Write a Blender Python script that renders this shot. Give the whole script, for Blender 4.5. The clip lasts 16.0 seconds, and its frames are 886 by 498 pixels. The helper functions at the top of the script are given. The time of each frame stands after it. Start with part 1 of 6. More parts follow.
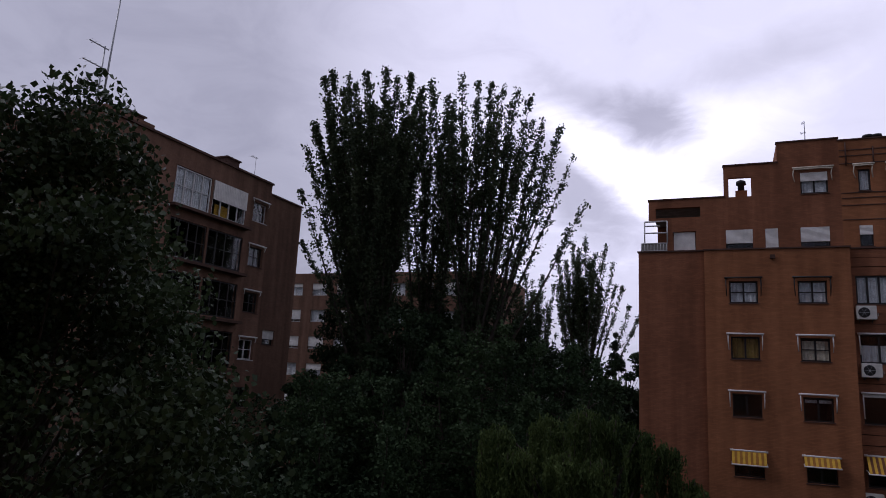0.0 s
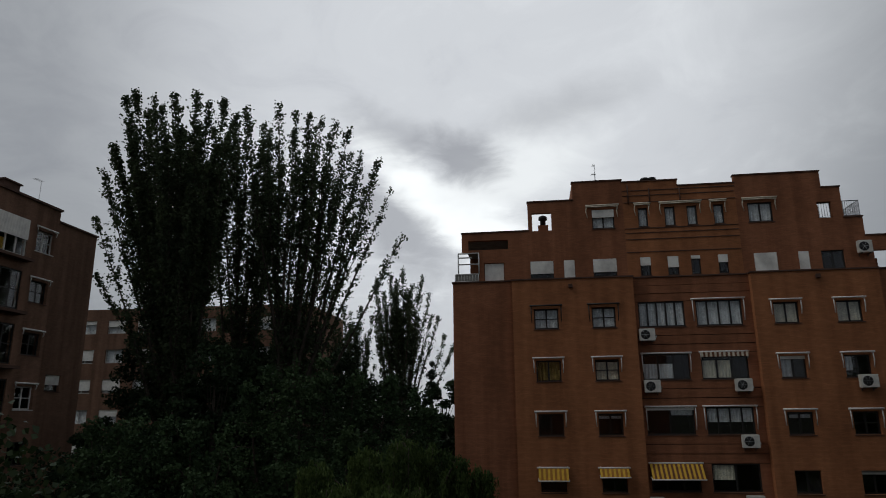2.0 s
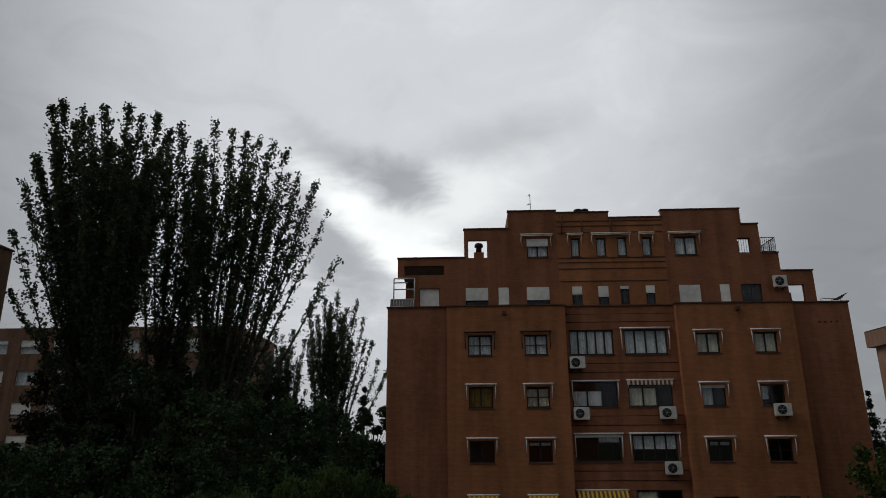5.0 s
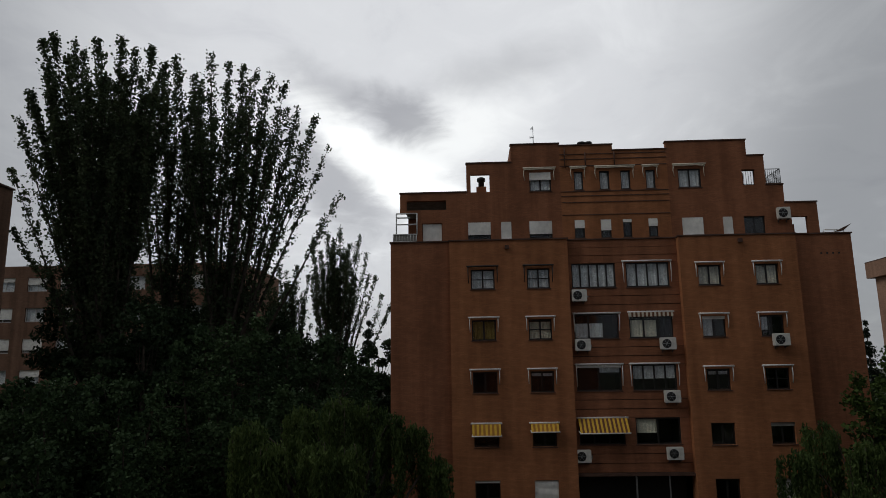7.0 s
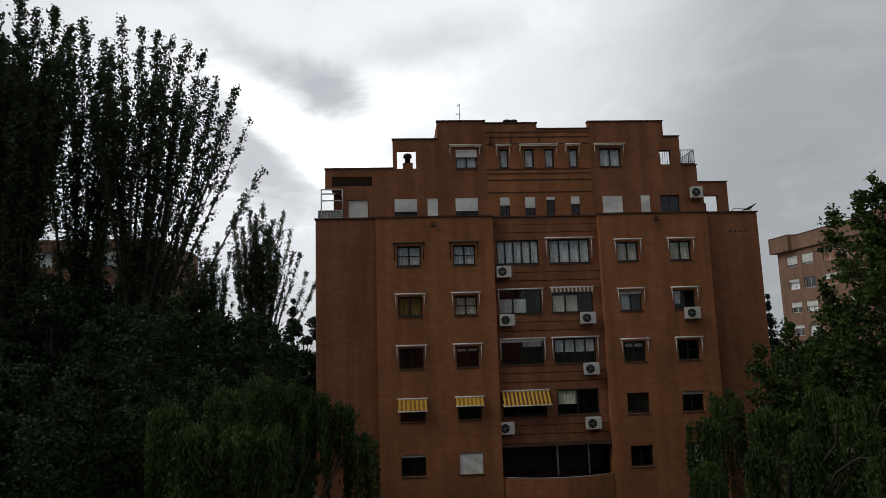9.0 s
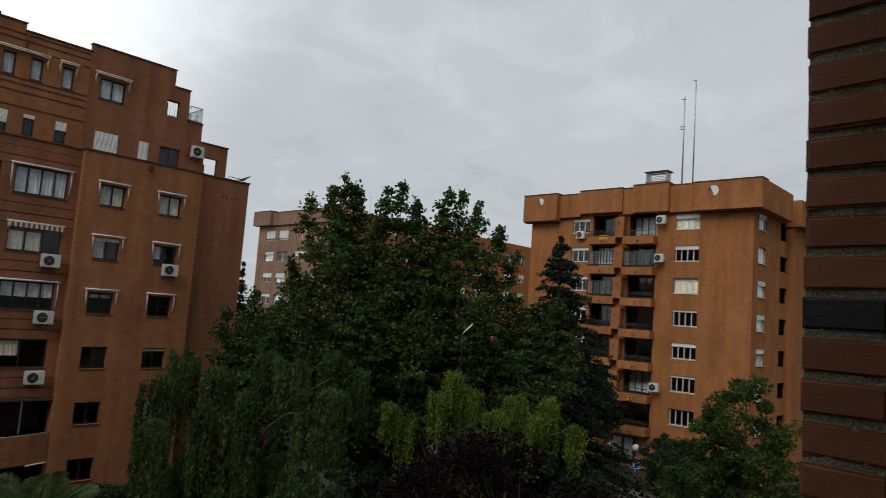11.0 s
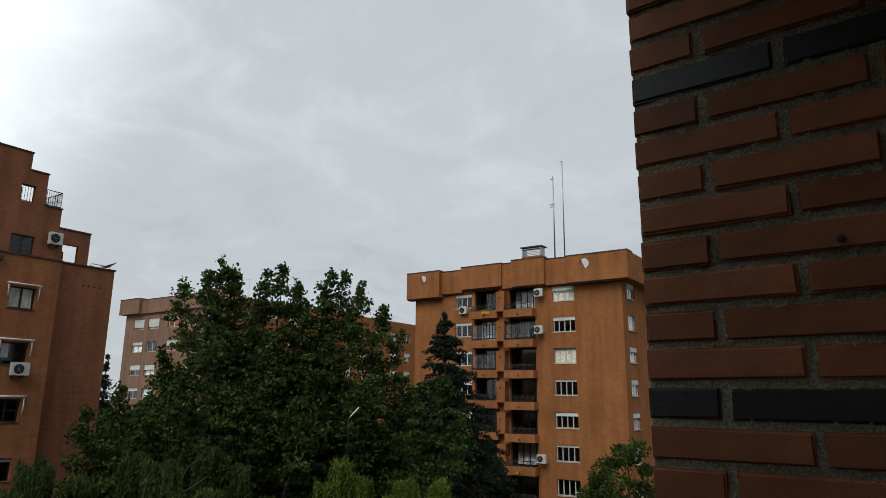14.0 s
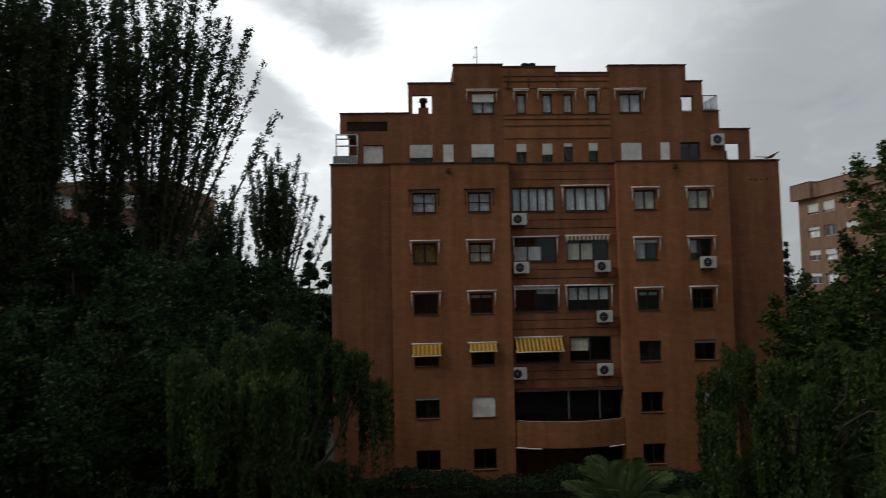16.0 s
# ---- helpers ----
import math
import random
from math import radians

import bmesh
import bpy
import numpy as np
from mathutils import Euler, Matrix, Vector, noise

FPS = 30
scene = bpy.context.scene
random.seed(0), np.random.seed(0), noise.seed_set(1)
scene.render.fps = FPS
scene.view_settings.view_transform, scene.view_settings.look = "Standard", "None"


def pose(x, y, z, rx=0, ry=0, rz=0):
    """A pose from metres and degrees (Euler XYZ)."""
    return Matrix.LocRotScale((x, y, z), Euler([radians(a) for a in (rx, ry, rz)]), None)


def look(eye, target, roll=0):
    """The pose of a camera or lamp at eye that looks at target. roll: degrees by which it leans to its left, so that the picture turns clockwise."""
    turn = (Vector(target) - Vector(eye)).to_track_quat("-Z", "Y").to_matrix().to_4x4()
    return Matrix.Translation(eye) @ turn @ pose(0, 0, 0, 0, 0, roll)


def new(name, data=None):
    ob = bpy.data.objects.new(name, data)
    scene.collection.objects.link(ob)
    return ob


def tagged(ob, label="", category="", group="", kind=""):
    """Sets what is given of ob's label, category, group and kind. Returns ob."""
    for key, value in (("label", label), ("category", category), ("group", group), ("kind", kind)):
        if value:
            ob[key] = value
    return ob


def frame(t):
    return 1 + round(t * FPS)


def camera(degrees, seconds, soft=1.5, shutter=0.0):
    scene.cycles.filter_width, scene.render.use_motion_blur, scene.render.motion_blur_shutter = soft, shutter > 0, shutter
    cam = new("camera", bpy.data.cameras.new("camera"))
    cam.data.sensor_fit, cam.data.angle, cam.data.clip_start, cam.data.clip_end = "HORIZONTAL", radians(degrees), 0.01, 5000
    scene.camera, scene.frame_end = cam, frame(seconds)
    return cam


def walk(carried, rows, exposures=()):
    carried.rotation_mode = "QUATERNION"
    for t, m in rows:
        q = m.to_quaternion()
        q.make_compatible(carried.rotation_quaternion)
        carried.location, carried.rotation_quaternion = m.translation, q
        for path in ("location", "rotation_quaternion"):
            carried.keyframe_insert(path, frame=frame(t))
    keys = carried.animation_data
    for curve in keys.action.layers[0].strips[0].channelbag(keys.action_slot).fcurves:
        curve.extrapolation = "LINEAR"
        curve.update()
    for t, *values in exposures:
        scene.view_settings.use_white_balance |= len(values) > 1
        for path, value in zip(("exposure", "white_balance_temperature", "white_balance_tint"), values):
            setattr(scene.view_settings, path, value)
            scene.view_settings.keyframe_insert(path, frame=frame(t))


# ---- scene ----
cam = camera(67.25, 16.0, soft=0.8, shutter=0.1)
PATH = [
    (0.0, pose(-0.008, 0.022, 12.012, 100.89, -2.94, 22.95)),
    (0.5, pose(-0.030, 0.047, 12.011, 102.24, -1.08, 25.68)),
    (1.0, pose(-0.027, 0.037, 12.008, 103.77, -0.63, 20.75)),
    (1.5, pose(-0.031, 0.043, 12.008, 104.26, 0.22, 15.07)),
    (2.0, pose(-0.021, 0.012, 12.003, 103.94, 0.51, 7.79)),
    (2.5, pose(-0.014, 0.012, 12.005, 104.34, 0.87, 1.50)),
    (3.0, pose(0.004, -0.018, 11.990, 105.17, 0.61, -2.41)),
    (3.5, pose(0.020, -0.046, 11.980, 107.30, 0.17, -4.43)),
    (4.0, pose(0.028, -0.057, 11.976, 109.57, 0.90, -3.88)),
    (4.5, pose(0.031, -0.055, 11.978, 109.01, 0.88, -2.41)),
    (5.0, pose(0.026, -0.031, 11.987, 106.06, 0.38, 2.16)),
    (5.2, pose(0.019, -0.026, 11.989, 105.05, 0.26, 3.20)),
    (7.5, pose(-0.015, 0.028, 12.005, 100.26, 0.92, 2.28)),
    (8.0, pose(-0.013, 0.042, 12.005, 100.96, 1.00, 1.75)),
    (8.2, pose(-0.005, 0.059, 12.008, 100.57, 1.32, 0.20)),
    (10.3, pose(-0.047, 0.079, 12.041, 92.75, -0.84, -22.29)),
    (10.5, pose(-0.040, 0.087, 12.049, 91.96, -1.85, -30.37)),
    (11.0, pose(0.039, 0.085, 12.081, 95.65, -4.14, -46.83)),
    (11.5, pose(0.088, 0.078, 12.093, 92.88, -2.85, -57.28)),
    (12.0, pose(0.069, 0.067, 12.099, 95.24, -3.72, -61.38)),
    (12.5, pose(0.067, 0.063, 12.098, 95.73, -3.50, -60.00)),
    (13.0, pose(0.048, 0.055, 12.100, 95.40, -1.08, -55.77)),
    (13.5, pose(0.027, 0.046, 12.112, 98.79, -0.51, -58.99)),
    (14.0, pose(0.037, 0.045, 12.127, 102.76, -0.52, -56.36)),
    (14.5, pose(0.050, 0.059, 12.129, 101.98, -0.37, -53.83)),
    (15.0, pose(0.015, 0.111, 12.202, 99.32, 0.58, -41.39)),
    (15.5, pose(0.043, 0.079, 12.251, 97.46, 2.68, -24.89)),
    (16.0, pose(0.032, 0.079, 12.291, 93.36, 1.12, -2.55)),
]
walk(cam, PATH, exposures=[
    (0.0, 0.08, 5800, 27), (0.6, 0.13, 5980, 17), (1.2, -0.08, 6180, 11), (1.6, -0.2, 6280, 7), (3.0, -0.22, 6310, 7), (5.2, -0.22, 6390, 7), (7.3, -0.08, 6430, 8),
    (8.2, -0.08, 6430, 8), (10.3, 0.85, 6400, 5), (11.0, 0.7, 6400, 5), (11.4, 1.05, 6400, 5), (12.0, 1.15, 6400, 5), (12.6, 1.12, 6400, 5), (13.0, 1.05, 6390, 5), (13.5, 0.9, 6360, 4), (14.0, 0.76, 6340, 4), (14.5, 0.76, 6340, 4),
    (15.0, 0.6, 6370, 5), (15.5, 0.45, 6390, 5), (16.0, 0.28, 6400, 5)])

# ---- light: overcast sky with a bright opening, one very soft sun ----
SUN_AZ, SUN_EL = radians(-106), radians(44)
SUN_DIR = Vector((math.sin(SUN_AZ) * math.cos(SUN_EL), math.cos(SUN_AZ) * math.cos(SUN_EL), math.sin(SUN_EL)))


def build_world():
    w = bpy.data.worlds.new("overcast_sky")
    scene.world = w
    w.use_nodes = True
    nt = w.node_tree
    nt.nodes.clear()
    N, L = nt.nodes.new, nt.links.new

    def math_node(op, a, b=None, clamp=False):
        n = N("ShaderNodeMath")
        n.operation, n.use_clamp = op, clamp
        for i, v in enumerate((a, b)):
            if v is None:
                continue
            if isinstance(v, (int, float)):
                n.inputs[i].default_value = v
            else:
                L(v, n.inputs[i])
        return n.outputs[0]

    def ramp(fac, stops):
        n = N("ShaderNodeValToRGB")
        el = n.color_ramp.elements
        while len(el) < len(stops):
            el.new(0.5)
        for e, (p, c) in zip(el, stops):
            e.position, e.color = p, (*c, 1) if len(c) == 3 else c
        n.color_ramp.interpolation = "EASE"
        L(fac, n.inputs[0])
        return n.outputs[0]

    def mix(kind, fac, a, b):
        n = N("ShaderNodeMix")
        n.data_type, n.blend_type = "RGBA", kind
        for s, v in ((n.inputs[0], fac), (n.inputs[6], a), (n.inputs[7], b)):
            if isinstance(v, (int, float)):
                s.default_value = v
            elif isinstance(v, tuple):
                s.default_value = (*v, 1)
            else:
                L(v, s)
        return n.outputs[2]

    co = N("ShaderNodeTexCoord").outputs["Generated"]
    # cloud deck: project the direction onto a flat layer so that clouds flatten to the horizon
    sep = N("ShaderNodeSeparateXYZ")
    L(co, sep.inputs[0])
    up = math_node("ADD", math_node("MAXIMUM", sep.outputs[2], 0.0), 0.22)
    deck = N("ShaderNodeCombineXYZ")
    L(math_node("DIVIDE", sep.outputs[0], up), deck.inputs[0])
    L(math_node("DIVIDE", sep.outputs[1], up), deck.inputs[1])

    def cloud(scale, detail, rough, distort, shift):
        m = N("ShaderNodeMapping")
        m.inputs["Location"].default_value = shift
        L(deck.outputs[0], m.inputs[0])
        n = N("ShaderNodeTexNoise")
        n.inputs["Scale"].default_value = scale
        n.inputs["Detail"].default_value = detail
        n.inputs["Roughness"].default_value = rough
        n.inputs["Distortion"].default_value = distort
        L(m.outputs[0], n.inputs["Vector"])
        return n.outputs["Fac"]

    big = cloud(0.55, 5, 0.5, 0.5, (3.1, 1.7, 0))
    fine = cloud(3.4, 8, 0.6, 0.7, (7.3, 2.2, 0))

    def toward(az, el, lo, hi):
        """1 toward a direction, falling to 0: angles in degrees."""
        a, e = radians(az), radians(el)
        d = N("ShaderNodeVectorMath")
        d.operation = "DOT_PRODUCT"
        L(co, d.inputs[0])
        d.inputs[1].default_value = (math.sin(a) * math.cos(e), math.cos(a) * math.cos(e), math.sin(e))
        n = N("ShaderNodeMapRange")
        n.interpolation_type = "SMOOTHERSTEP"
        L(d.outputs["Value"], n.inputs[0])
        n.inputs[1].default_value, n.inputs[2].default_value = math.cos(radians(hi)), math.cos(radians(lo))
        return n.outputs[0]

    # thin cloud in front of the light, thick grey away from it
    glow = toward(-5, 28, 0, 36)
    wide = toward(60, 50, 0, 125)
    base = mix("MIX", wide, (0.085, 0.09, 0.105), (0.37, 0.375, 0.39))
    base = mix("MIX", toward(-42, 45, 0, 75), base, (0.44, 0.445, 0.46))
    base = mix("MIX", glow, base, (0.84, 0.84, 0.86))
    tone = ramp(math_node("ADD", math_node("MULTIPLY", big, 0.5), math_node("MULTIPLY", fine, 0.5)),
                [(0.33, (0.82, 0.82, 0.845)), (0.5, (0.96, 0.96, 0.97)), (0.68, (1.12, 1.12, 1.12))])
    base = mix("MULTIPLY", 1.0, base, tone)

    # the torn opening: a slanted band of thin white cloud with ragged edges, and the grey puff above it
    def patch(az, el, tilt, half_u, half_v, rag, soft):
        a, e = radians(az), radians(el)
        c = Vector((math.sin(a) * math.cos(e), math.cos(a) * math.cos(e), math.sin(e)))
        u = Vector((math.cos(a), -math.sin(a), 0))
        v = c.cross(-u).normalized()
        if v.z < 0:
            v = -v
        uu = u * math.cos(radians(tilt)) + v * math.sin(radians(tilt))
        vv = v * math.cos(radians(tilt)) - u * math.sin(radians(tilt))
        parts = []
        for axis, half in ((uu, half_u), (vv, half_v)):
            d = N("ShaderNodeVectorMath")
            d.operation = "DOT_PRODUCT"
            L(co, d.inputs[0])
            d.inputs[1].default_value = axis
            parts.append(math_node("POWER", math_node("ABSOLUTE", math_node("DIVIDE", math_node("SUBTRACT", d.outputs["Value"], axis.dot(c)), math.sin(radians(half)))), 2.0))
        r = math_node("SQRT", math_node("ADD", parts[0], parts[1]))
        wob = cloud(5.5, 7, 0.58, 0.5, (az, el, 0))
        r = math_node("ADD", r, math_node("MULTIPLY", math_node("SUBTRACT", wob, 0.5), rag))
        n = N("ShaderNodeMapRange")
        n.interpolation_type = "SMOOTHSTEP"
        L(r, n.inputs[0])
        n.inputs[1].default_value, n.inputs[2].default_value = 1.0 + soft, 1.0 - soft
        return n.outputs[0]

    base = mix("MIX", math_node("MULTIPLY", patch(-9.4, 18.4, -44, 5.8, 1.7, 2.6, 0.5), 0.95), base, (1.3, 1.3, 1.29))
    base = mix("MIX", math_node("MULTIPLY", patch(-5.6, 16.6, -24, 4.6, 2.3, 2.4, 0.5), 0.95), base, (1.3, 1.3, 1.29))
    base = mix("MIX", math_node("MULTIPLY", patch(-0.8, 20.2, 22, 5.6, 2.9, 2.2, 0.8), 0.9), base, (1.1, 1.1, 1.1))
    base = mix("MIX", math_node("MULTIPLY", patch(-6.2, 21.8, -16, 3.6, 2.0, 2.4, 0.55), 0.75), base, (0.36, 0.36, 0.39))
    base = mix("MIX", math_node("MULTIPLY", patch(-12.0, 23.6, -20, 3.6, 1.6, 2.4, 0.8), 0.5), base, (0.42, 0.42, 0.45))
    base = mix("MIX", math_node("MULTIPLY", patch(-12.2, 16.0, -44, 6.0, 2.2, 1.6, 0.6), 0.65), base, (0.40, 0.40, 0.43))
    base = mix("MIX", math_node("MULTIPLY", patch(3.0, 25.2, 12, 5.5, 1.5, 1.8, 0.9), 0.4), base, (0.42, 0.42, 0.44))

    sky = N("ShaderNodeTexSky")
    sky.sky_type, sky.sun_disc = "NISHITA", False
    sky.sun_elevation, sky.sun_rotation = SUN_EL, SUN_AZ
    blue = N("ShaderNodeVectorMath")
    blue.operation = "SCALE"
    L(sky.outputs[0], blue.inputs[0])
    blue.inputs["Scale"].default_value = 0.06
    col = mix("MIX", 0.93, blue.outputs[0], base)
    bg = N("ShaderNodeBackground")
    L(col, bg.inputs[0])
    out = N("ShaderNodeOutputWorld")
    L(bg.outputs[0], out.inputs[0])


build_world()
sun = new("sun", bpy.data.lights.new("sun", "SUN"))
sun.data.energy, sun.data.angle, sun.data.color = 0.66, radians(35), (1.0, 0.96, 0.9)
sun.matrix_world = look((0, 0, 60), Vector((0, 0, 60)) - SUN_DIR)


# ---- materials ----
def material(name, color, rough=0.7, scale=3.0, vary=0.25, bump=0.0, metal=0.0, fine=40.0, spec=0.3, coords="Object", island=0.0, per_object=0.0, streak=0.0):
    """Base colour with variation at two scales and optional fine relief."""
    m = bpy.data.materials.new(name)
    m.use_nodes = True
    nt = m.node_tree
    N, L = nt.nodes.new, nt.links.new
    p = nt.nodes["Principled BSDF"]
    p.inputs["Roughness"].default_value, p.inputs["Metallic"].default_value = rough, metal
    p.inputs["Specular IOR Level"].default_value = spec
    co = N("ShaderNodeTexCoord").outputs[coords]
    value = None

    def add_value(sock, lo, hi, f0=0.3, f1=0.7):
        nonlocal value
        r = N("ShaderNodeMapRange")
        L(sock, r.inputs[0])
        r.inputs[1].default_value, r.inputs[2].default_value = f0, f1
        r.inputs[3].default_value, r.inputs[4].default_value = lo, hi
        if value is None:
            value = r.outputs[0]
        else:
            x = N("ShaderNodeMath")
            x.operation = "MULTIPLY"
            L(value, x.inputs[0])
            L(r.outputs[0], x.inputs[1])
            value = x.outputs[0]

    def noise_fac(s, detail=4, stretch=None):
        n = N("ShaderNodeTexNoise")
        n.inputs["Scale"].default_value, n.inputs["Detail"].default_value = s, detail
        if stretch:
            mp = N("ShaderNodeMapping")
            mp.inputs["Scale"].default_value = stretch
            L(co, mp.inputs[0])
            L(mp.outputs[0], n.inputs["Vector"])
        else:
            L(co, n.inputs["Vector"])
        return n.outputs["Fac"]

    add_value(noise_fac(scale), 1 - vary, 1 + vary)
    fine_fac = noise_fac(fine, 3)
    add_value(fine_fac, 1 - vary * 0.6, 1 + vary * 0.6)
    if streak:
        add_value(noise_fac(1.0, 5, (1.6, 1.6, 0.12)), 1 - streak, 1 + streak * 0.4, 0.35, 0.6)
    if island:
        add_value(N("ShaderNodeNewGeometry").outputs["Random Per Island"], 1 - island, 1 + island, 0, 1)
    if per_object:
        add_value(N("ShaderNodeObjectInfo").outputs["Random"], 1 - per_object, 1 + per_object, 0, 1)
    mul = N("ShaderNodeVectorMath")
    mul.operation = "SCALE"
    mul.inputs[0].default_value = color
    L(value, mul.inputs["Scale"])
    L(mul.outputs[0], p.inputs["Base Color"])
    if bump:
        b = N("ShaderNodeBump")
        b.inputs["Strength"].default_value, b.inputs["Distance"].default_value = bump, 0.02
        L(fine_fac, b.inputs["Height"])
        L(b.outputs[0], p.inputs["Normal"])
    return m


def facade_brick(name, color, mortar, streak=0.25):
    """Small bricks seen from far: courses 62 mm high, with rain streaks and blotches."""
    m = material(name, color, rough=0.9, scale=0.4, vary=0.12, fine=2.2, spec=0.1, streak=streak)
    nt = m.node_tree
    N, L = nt.nodes.new, nt.links.new
    p = nt.nodes["Principled BSDF"]
    old = p.inputs["Base Color"].links[0].from_socket
    co = N("ShaderNodeTexCoord").outputs["Object"]
    sep = N("ShaderNodeSeparateXYZ")
    L(co, sep.inputs[0])
    s = N("ShaderNodeMath")
    L(sep.outputs[0], s.inputs[0])
    L(sep.outputs[1], s.inputs[1])
    c = N("ShaderNodeCombineXYZ")
    L(s.outputs[0], c.inputs[0])
    L(sep.outputs[2], c.inputs[1])
    b = N("ShaderNodeTexBrick")
    b.inputs["Scale"].default_value = 1.0
    b.inputs["Brick Width"].default_value, b.inputs["Row Height"].default_value = 0.254, 0.062
    b.inputs["Mortar Size"].default_value = 0.006
    b.inputs["Color1"].default_value, b.inputs["Color2"].default_value = (0.9, 0.9, 0.9, 1), (1.12, 1.08, 1.05, 1)
    b.inputs["Mortar"].default_value = (*mortar, 1)
    L(c.outputs[0], b.inputs["Vector"])
    mx = N("ShaderNodeMix")
    mx.data_type, mx.blend_type = "RGBA", "MULTIPLY"
    mx.inputs[0].default_value = 1.0
    L(old, mx.inputs[6])
    L(b.outputs["Color"], mx.inputs[7])
    L(mx.outputs[2], p.inputs["Base Color"])
    return m


def leaf_material(name, dark, light, through_light=0.35, rough=0.6, gloss=0.08):
    m = bpy.data.materials.new(name)
    m.use_nodes = True
    nt = m.node_tree
    N, L = nt.nodes.new, nt.links.new
    p = nt.nodes["Principled BSDF"]
    p.inputs["Roughness"].default_value = rough
    p.inputs["Specular IOR Level"].default_value = gloss
    r = N("ShaderNodeValToRGB")
    r.color_ramp.elements[0].color, r.color_ramp.elements[1].color = (*dark, 1), (*light, 1)
    n = N("ShaderNodeTexNoise")
    n.inputs["Scale"].default_value = 0.6
    L(N("ShaderNodeTexCoord").outputs["Object"], n.inputs["Vector"])
    a = N("ShaderNodeMath")
    a.operation = "MULTIPLY_ADD"
    L(N("ShaderNodeNewGeometry").outputs["Random Per Island"], a.inputs[0])
    a.inputs[1].default_value = 0.6
    s = N("ShaderNodeMath")
    s.operation = "MULTIPLY_ADD"
    L(n.outputs["Fac"], s.inputs[0])
    s.inputs[1].default_value, s.inputs[2].default_value = 1.6, -0.6
    L(s.outputs[0], a.inputs[2])
    L(a.outputs[0], r.inputs[0])
    L(r.outputs[0], p.inputs["Base Color"])
    t = N("ShaderNodeBsdfTranslucent")
    L(r.outputs[0], t.inputs[0])
    mx = N("ShaderNodeMixShader")
    mx.inputs[0].default_value = through_light
    L(p.outputs[0], mx.inputs[1])
    L(t.outputs[0], mx.inputs[2])
    L(mx.outputs[0], nt.nodes["Material Output"].inputs[0])
    return m


def glass_material(name, tint):
    m = bpy.data.materials.new(name)
    m.use_nodes = True
    p = m.node_tree.nodes["Principled BSDF"]
    p.inputs["Base Color"].default_value = (*tint, 1)
    p.inputs["Transmission Weight"].default_value = 1.0
    p.inputs["Roughness"].default_value = 0.03
    p.inputs["IOR"].default_value = 1.5
    return m


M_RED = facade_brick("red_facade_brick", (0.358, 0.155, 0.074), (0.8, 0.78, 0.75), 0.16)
# darker tone of the red brick; on set-back parts it carries their shading
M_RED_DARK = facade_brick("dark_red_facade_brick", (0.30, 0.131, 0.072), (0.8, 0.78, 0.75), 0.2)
M_ORANGE = facade_brick("orange_facade_brick", (0.385, 0.160, 0.063), (0.85, 0.83, 0.8), 0.15)
M_PINK = facade_brick("pale_facade_brick", (0.31, 0.19, 0.135), (0.85, 0.83, 0.8), 0.15)
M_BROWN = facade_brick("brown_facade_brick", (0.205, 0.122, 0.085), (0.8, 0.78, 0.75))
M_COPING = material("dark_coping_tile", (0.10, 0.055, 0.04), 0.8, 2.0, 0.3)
M_SLAB = material("grey_concrete", (0.30, 0.28, 0.26), 0.9, 1.5, 0.25, 0.2)
M_ROOF = material("roof_gravel", (0.25, 0.23, 0.21), 0.95, 2.0, 0.3, 0.3)
M_ALU_DARK = material("dark_bronze_frame", (0.016, 0.014, 0.013), 0.5, 6, 0.2, spec=0.5)
M_ALU_WHITE = material("white_window_frame", (0.62, 0.62, 0.60), 0.4, 5, 0.1, spec=0.5)
M_BLIND = material("white_roller_blind", (0.83, 0.82, 0.77), 0.6, 3, 0.12)
M_BLIND_GREY = material("grey_roller_blind", (0.33, 0.32, 0.29), 0.6, 3, 0.12)
# also put behind upper attic panes as their sky reflection
M_CURTAIN = material("pale_curtain_and_pane_sheen", (0.82, 0.84, 0.85), 0.9, 5, 0.2, fine=18)
M_CURTAIN_CREAM = material("cream_curtain", (0.82, 0.78, 0.64), 0.9, 5, 0.2, fine=18)
M_CURTAIN_OCHRE = material("ochre_curtain", (0.30, 0.22, 0.06), 0.9, 5, 0.25, fine=18)
# near-black: the darkness of deep unlit rooms is put into this colour
M_ROOM = material("unlit_room_lining", (0.03, 0.028, 0.026), 0.9, 2, 0.2)
M_GLASS = glass_material("window_glass", (0.95, 0.97, 0.97))
M_AC = material("ivory_metal_casing", (0.66, 0.65, 0.60), 0.45, 4, 0.12, spec=0.5)
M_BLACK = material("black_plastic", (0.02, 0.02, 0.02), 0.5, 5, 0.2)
M_AWN_BAR = material("white_painted_bar", (0.78, 0.77, 0.74), 0.45, 5, 0.12)
M_YELLOW = material("yellow_awning_cloth", (0.66, 0.40, 0.05), 0.85, 4, 0.15, fine=30)
M_STRIPE = material("cream_awning_stripe", (0.66, 0.60, 0.48), 0.85, 4, 0.15, fine=30)
M_OCHRE = material("ochre_awning_stripe", (0.36, 0.16, 0.03), 0.85, 4, 0.15, fine=30)
M_RUST = material("rust_awning_stripe", (0.16, 0.065, 0.03), 0.85, 4, 0.15, fine=30)
M_IRON = material("dark_iron_rail", (0.03, 0.03, 0.03), 0.5, 8, 0.3, spec=0.5)
M_STEEL = material("galvanised_steel", (0.40, 0.41, 0.42), 0.4, 8, 0.2, metal=0.7)
M_BARK = material("grey_brown_bark", (0.055, 0.045, 0.035), 0.95, 2.0, 0.35, 0.6, fine=14)
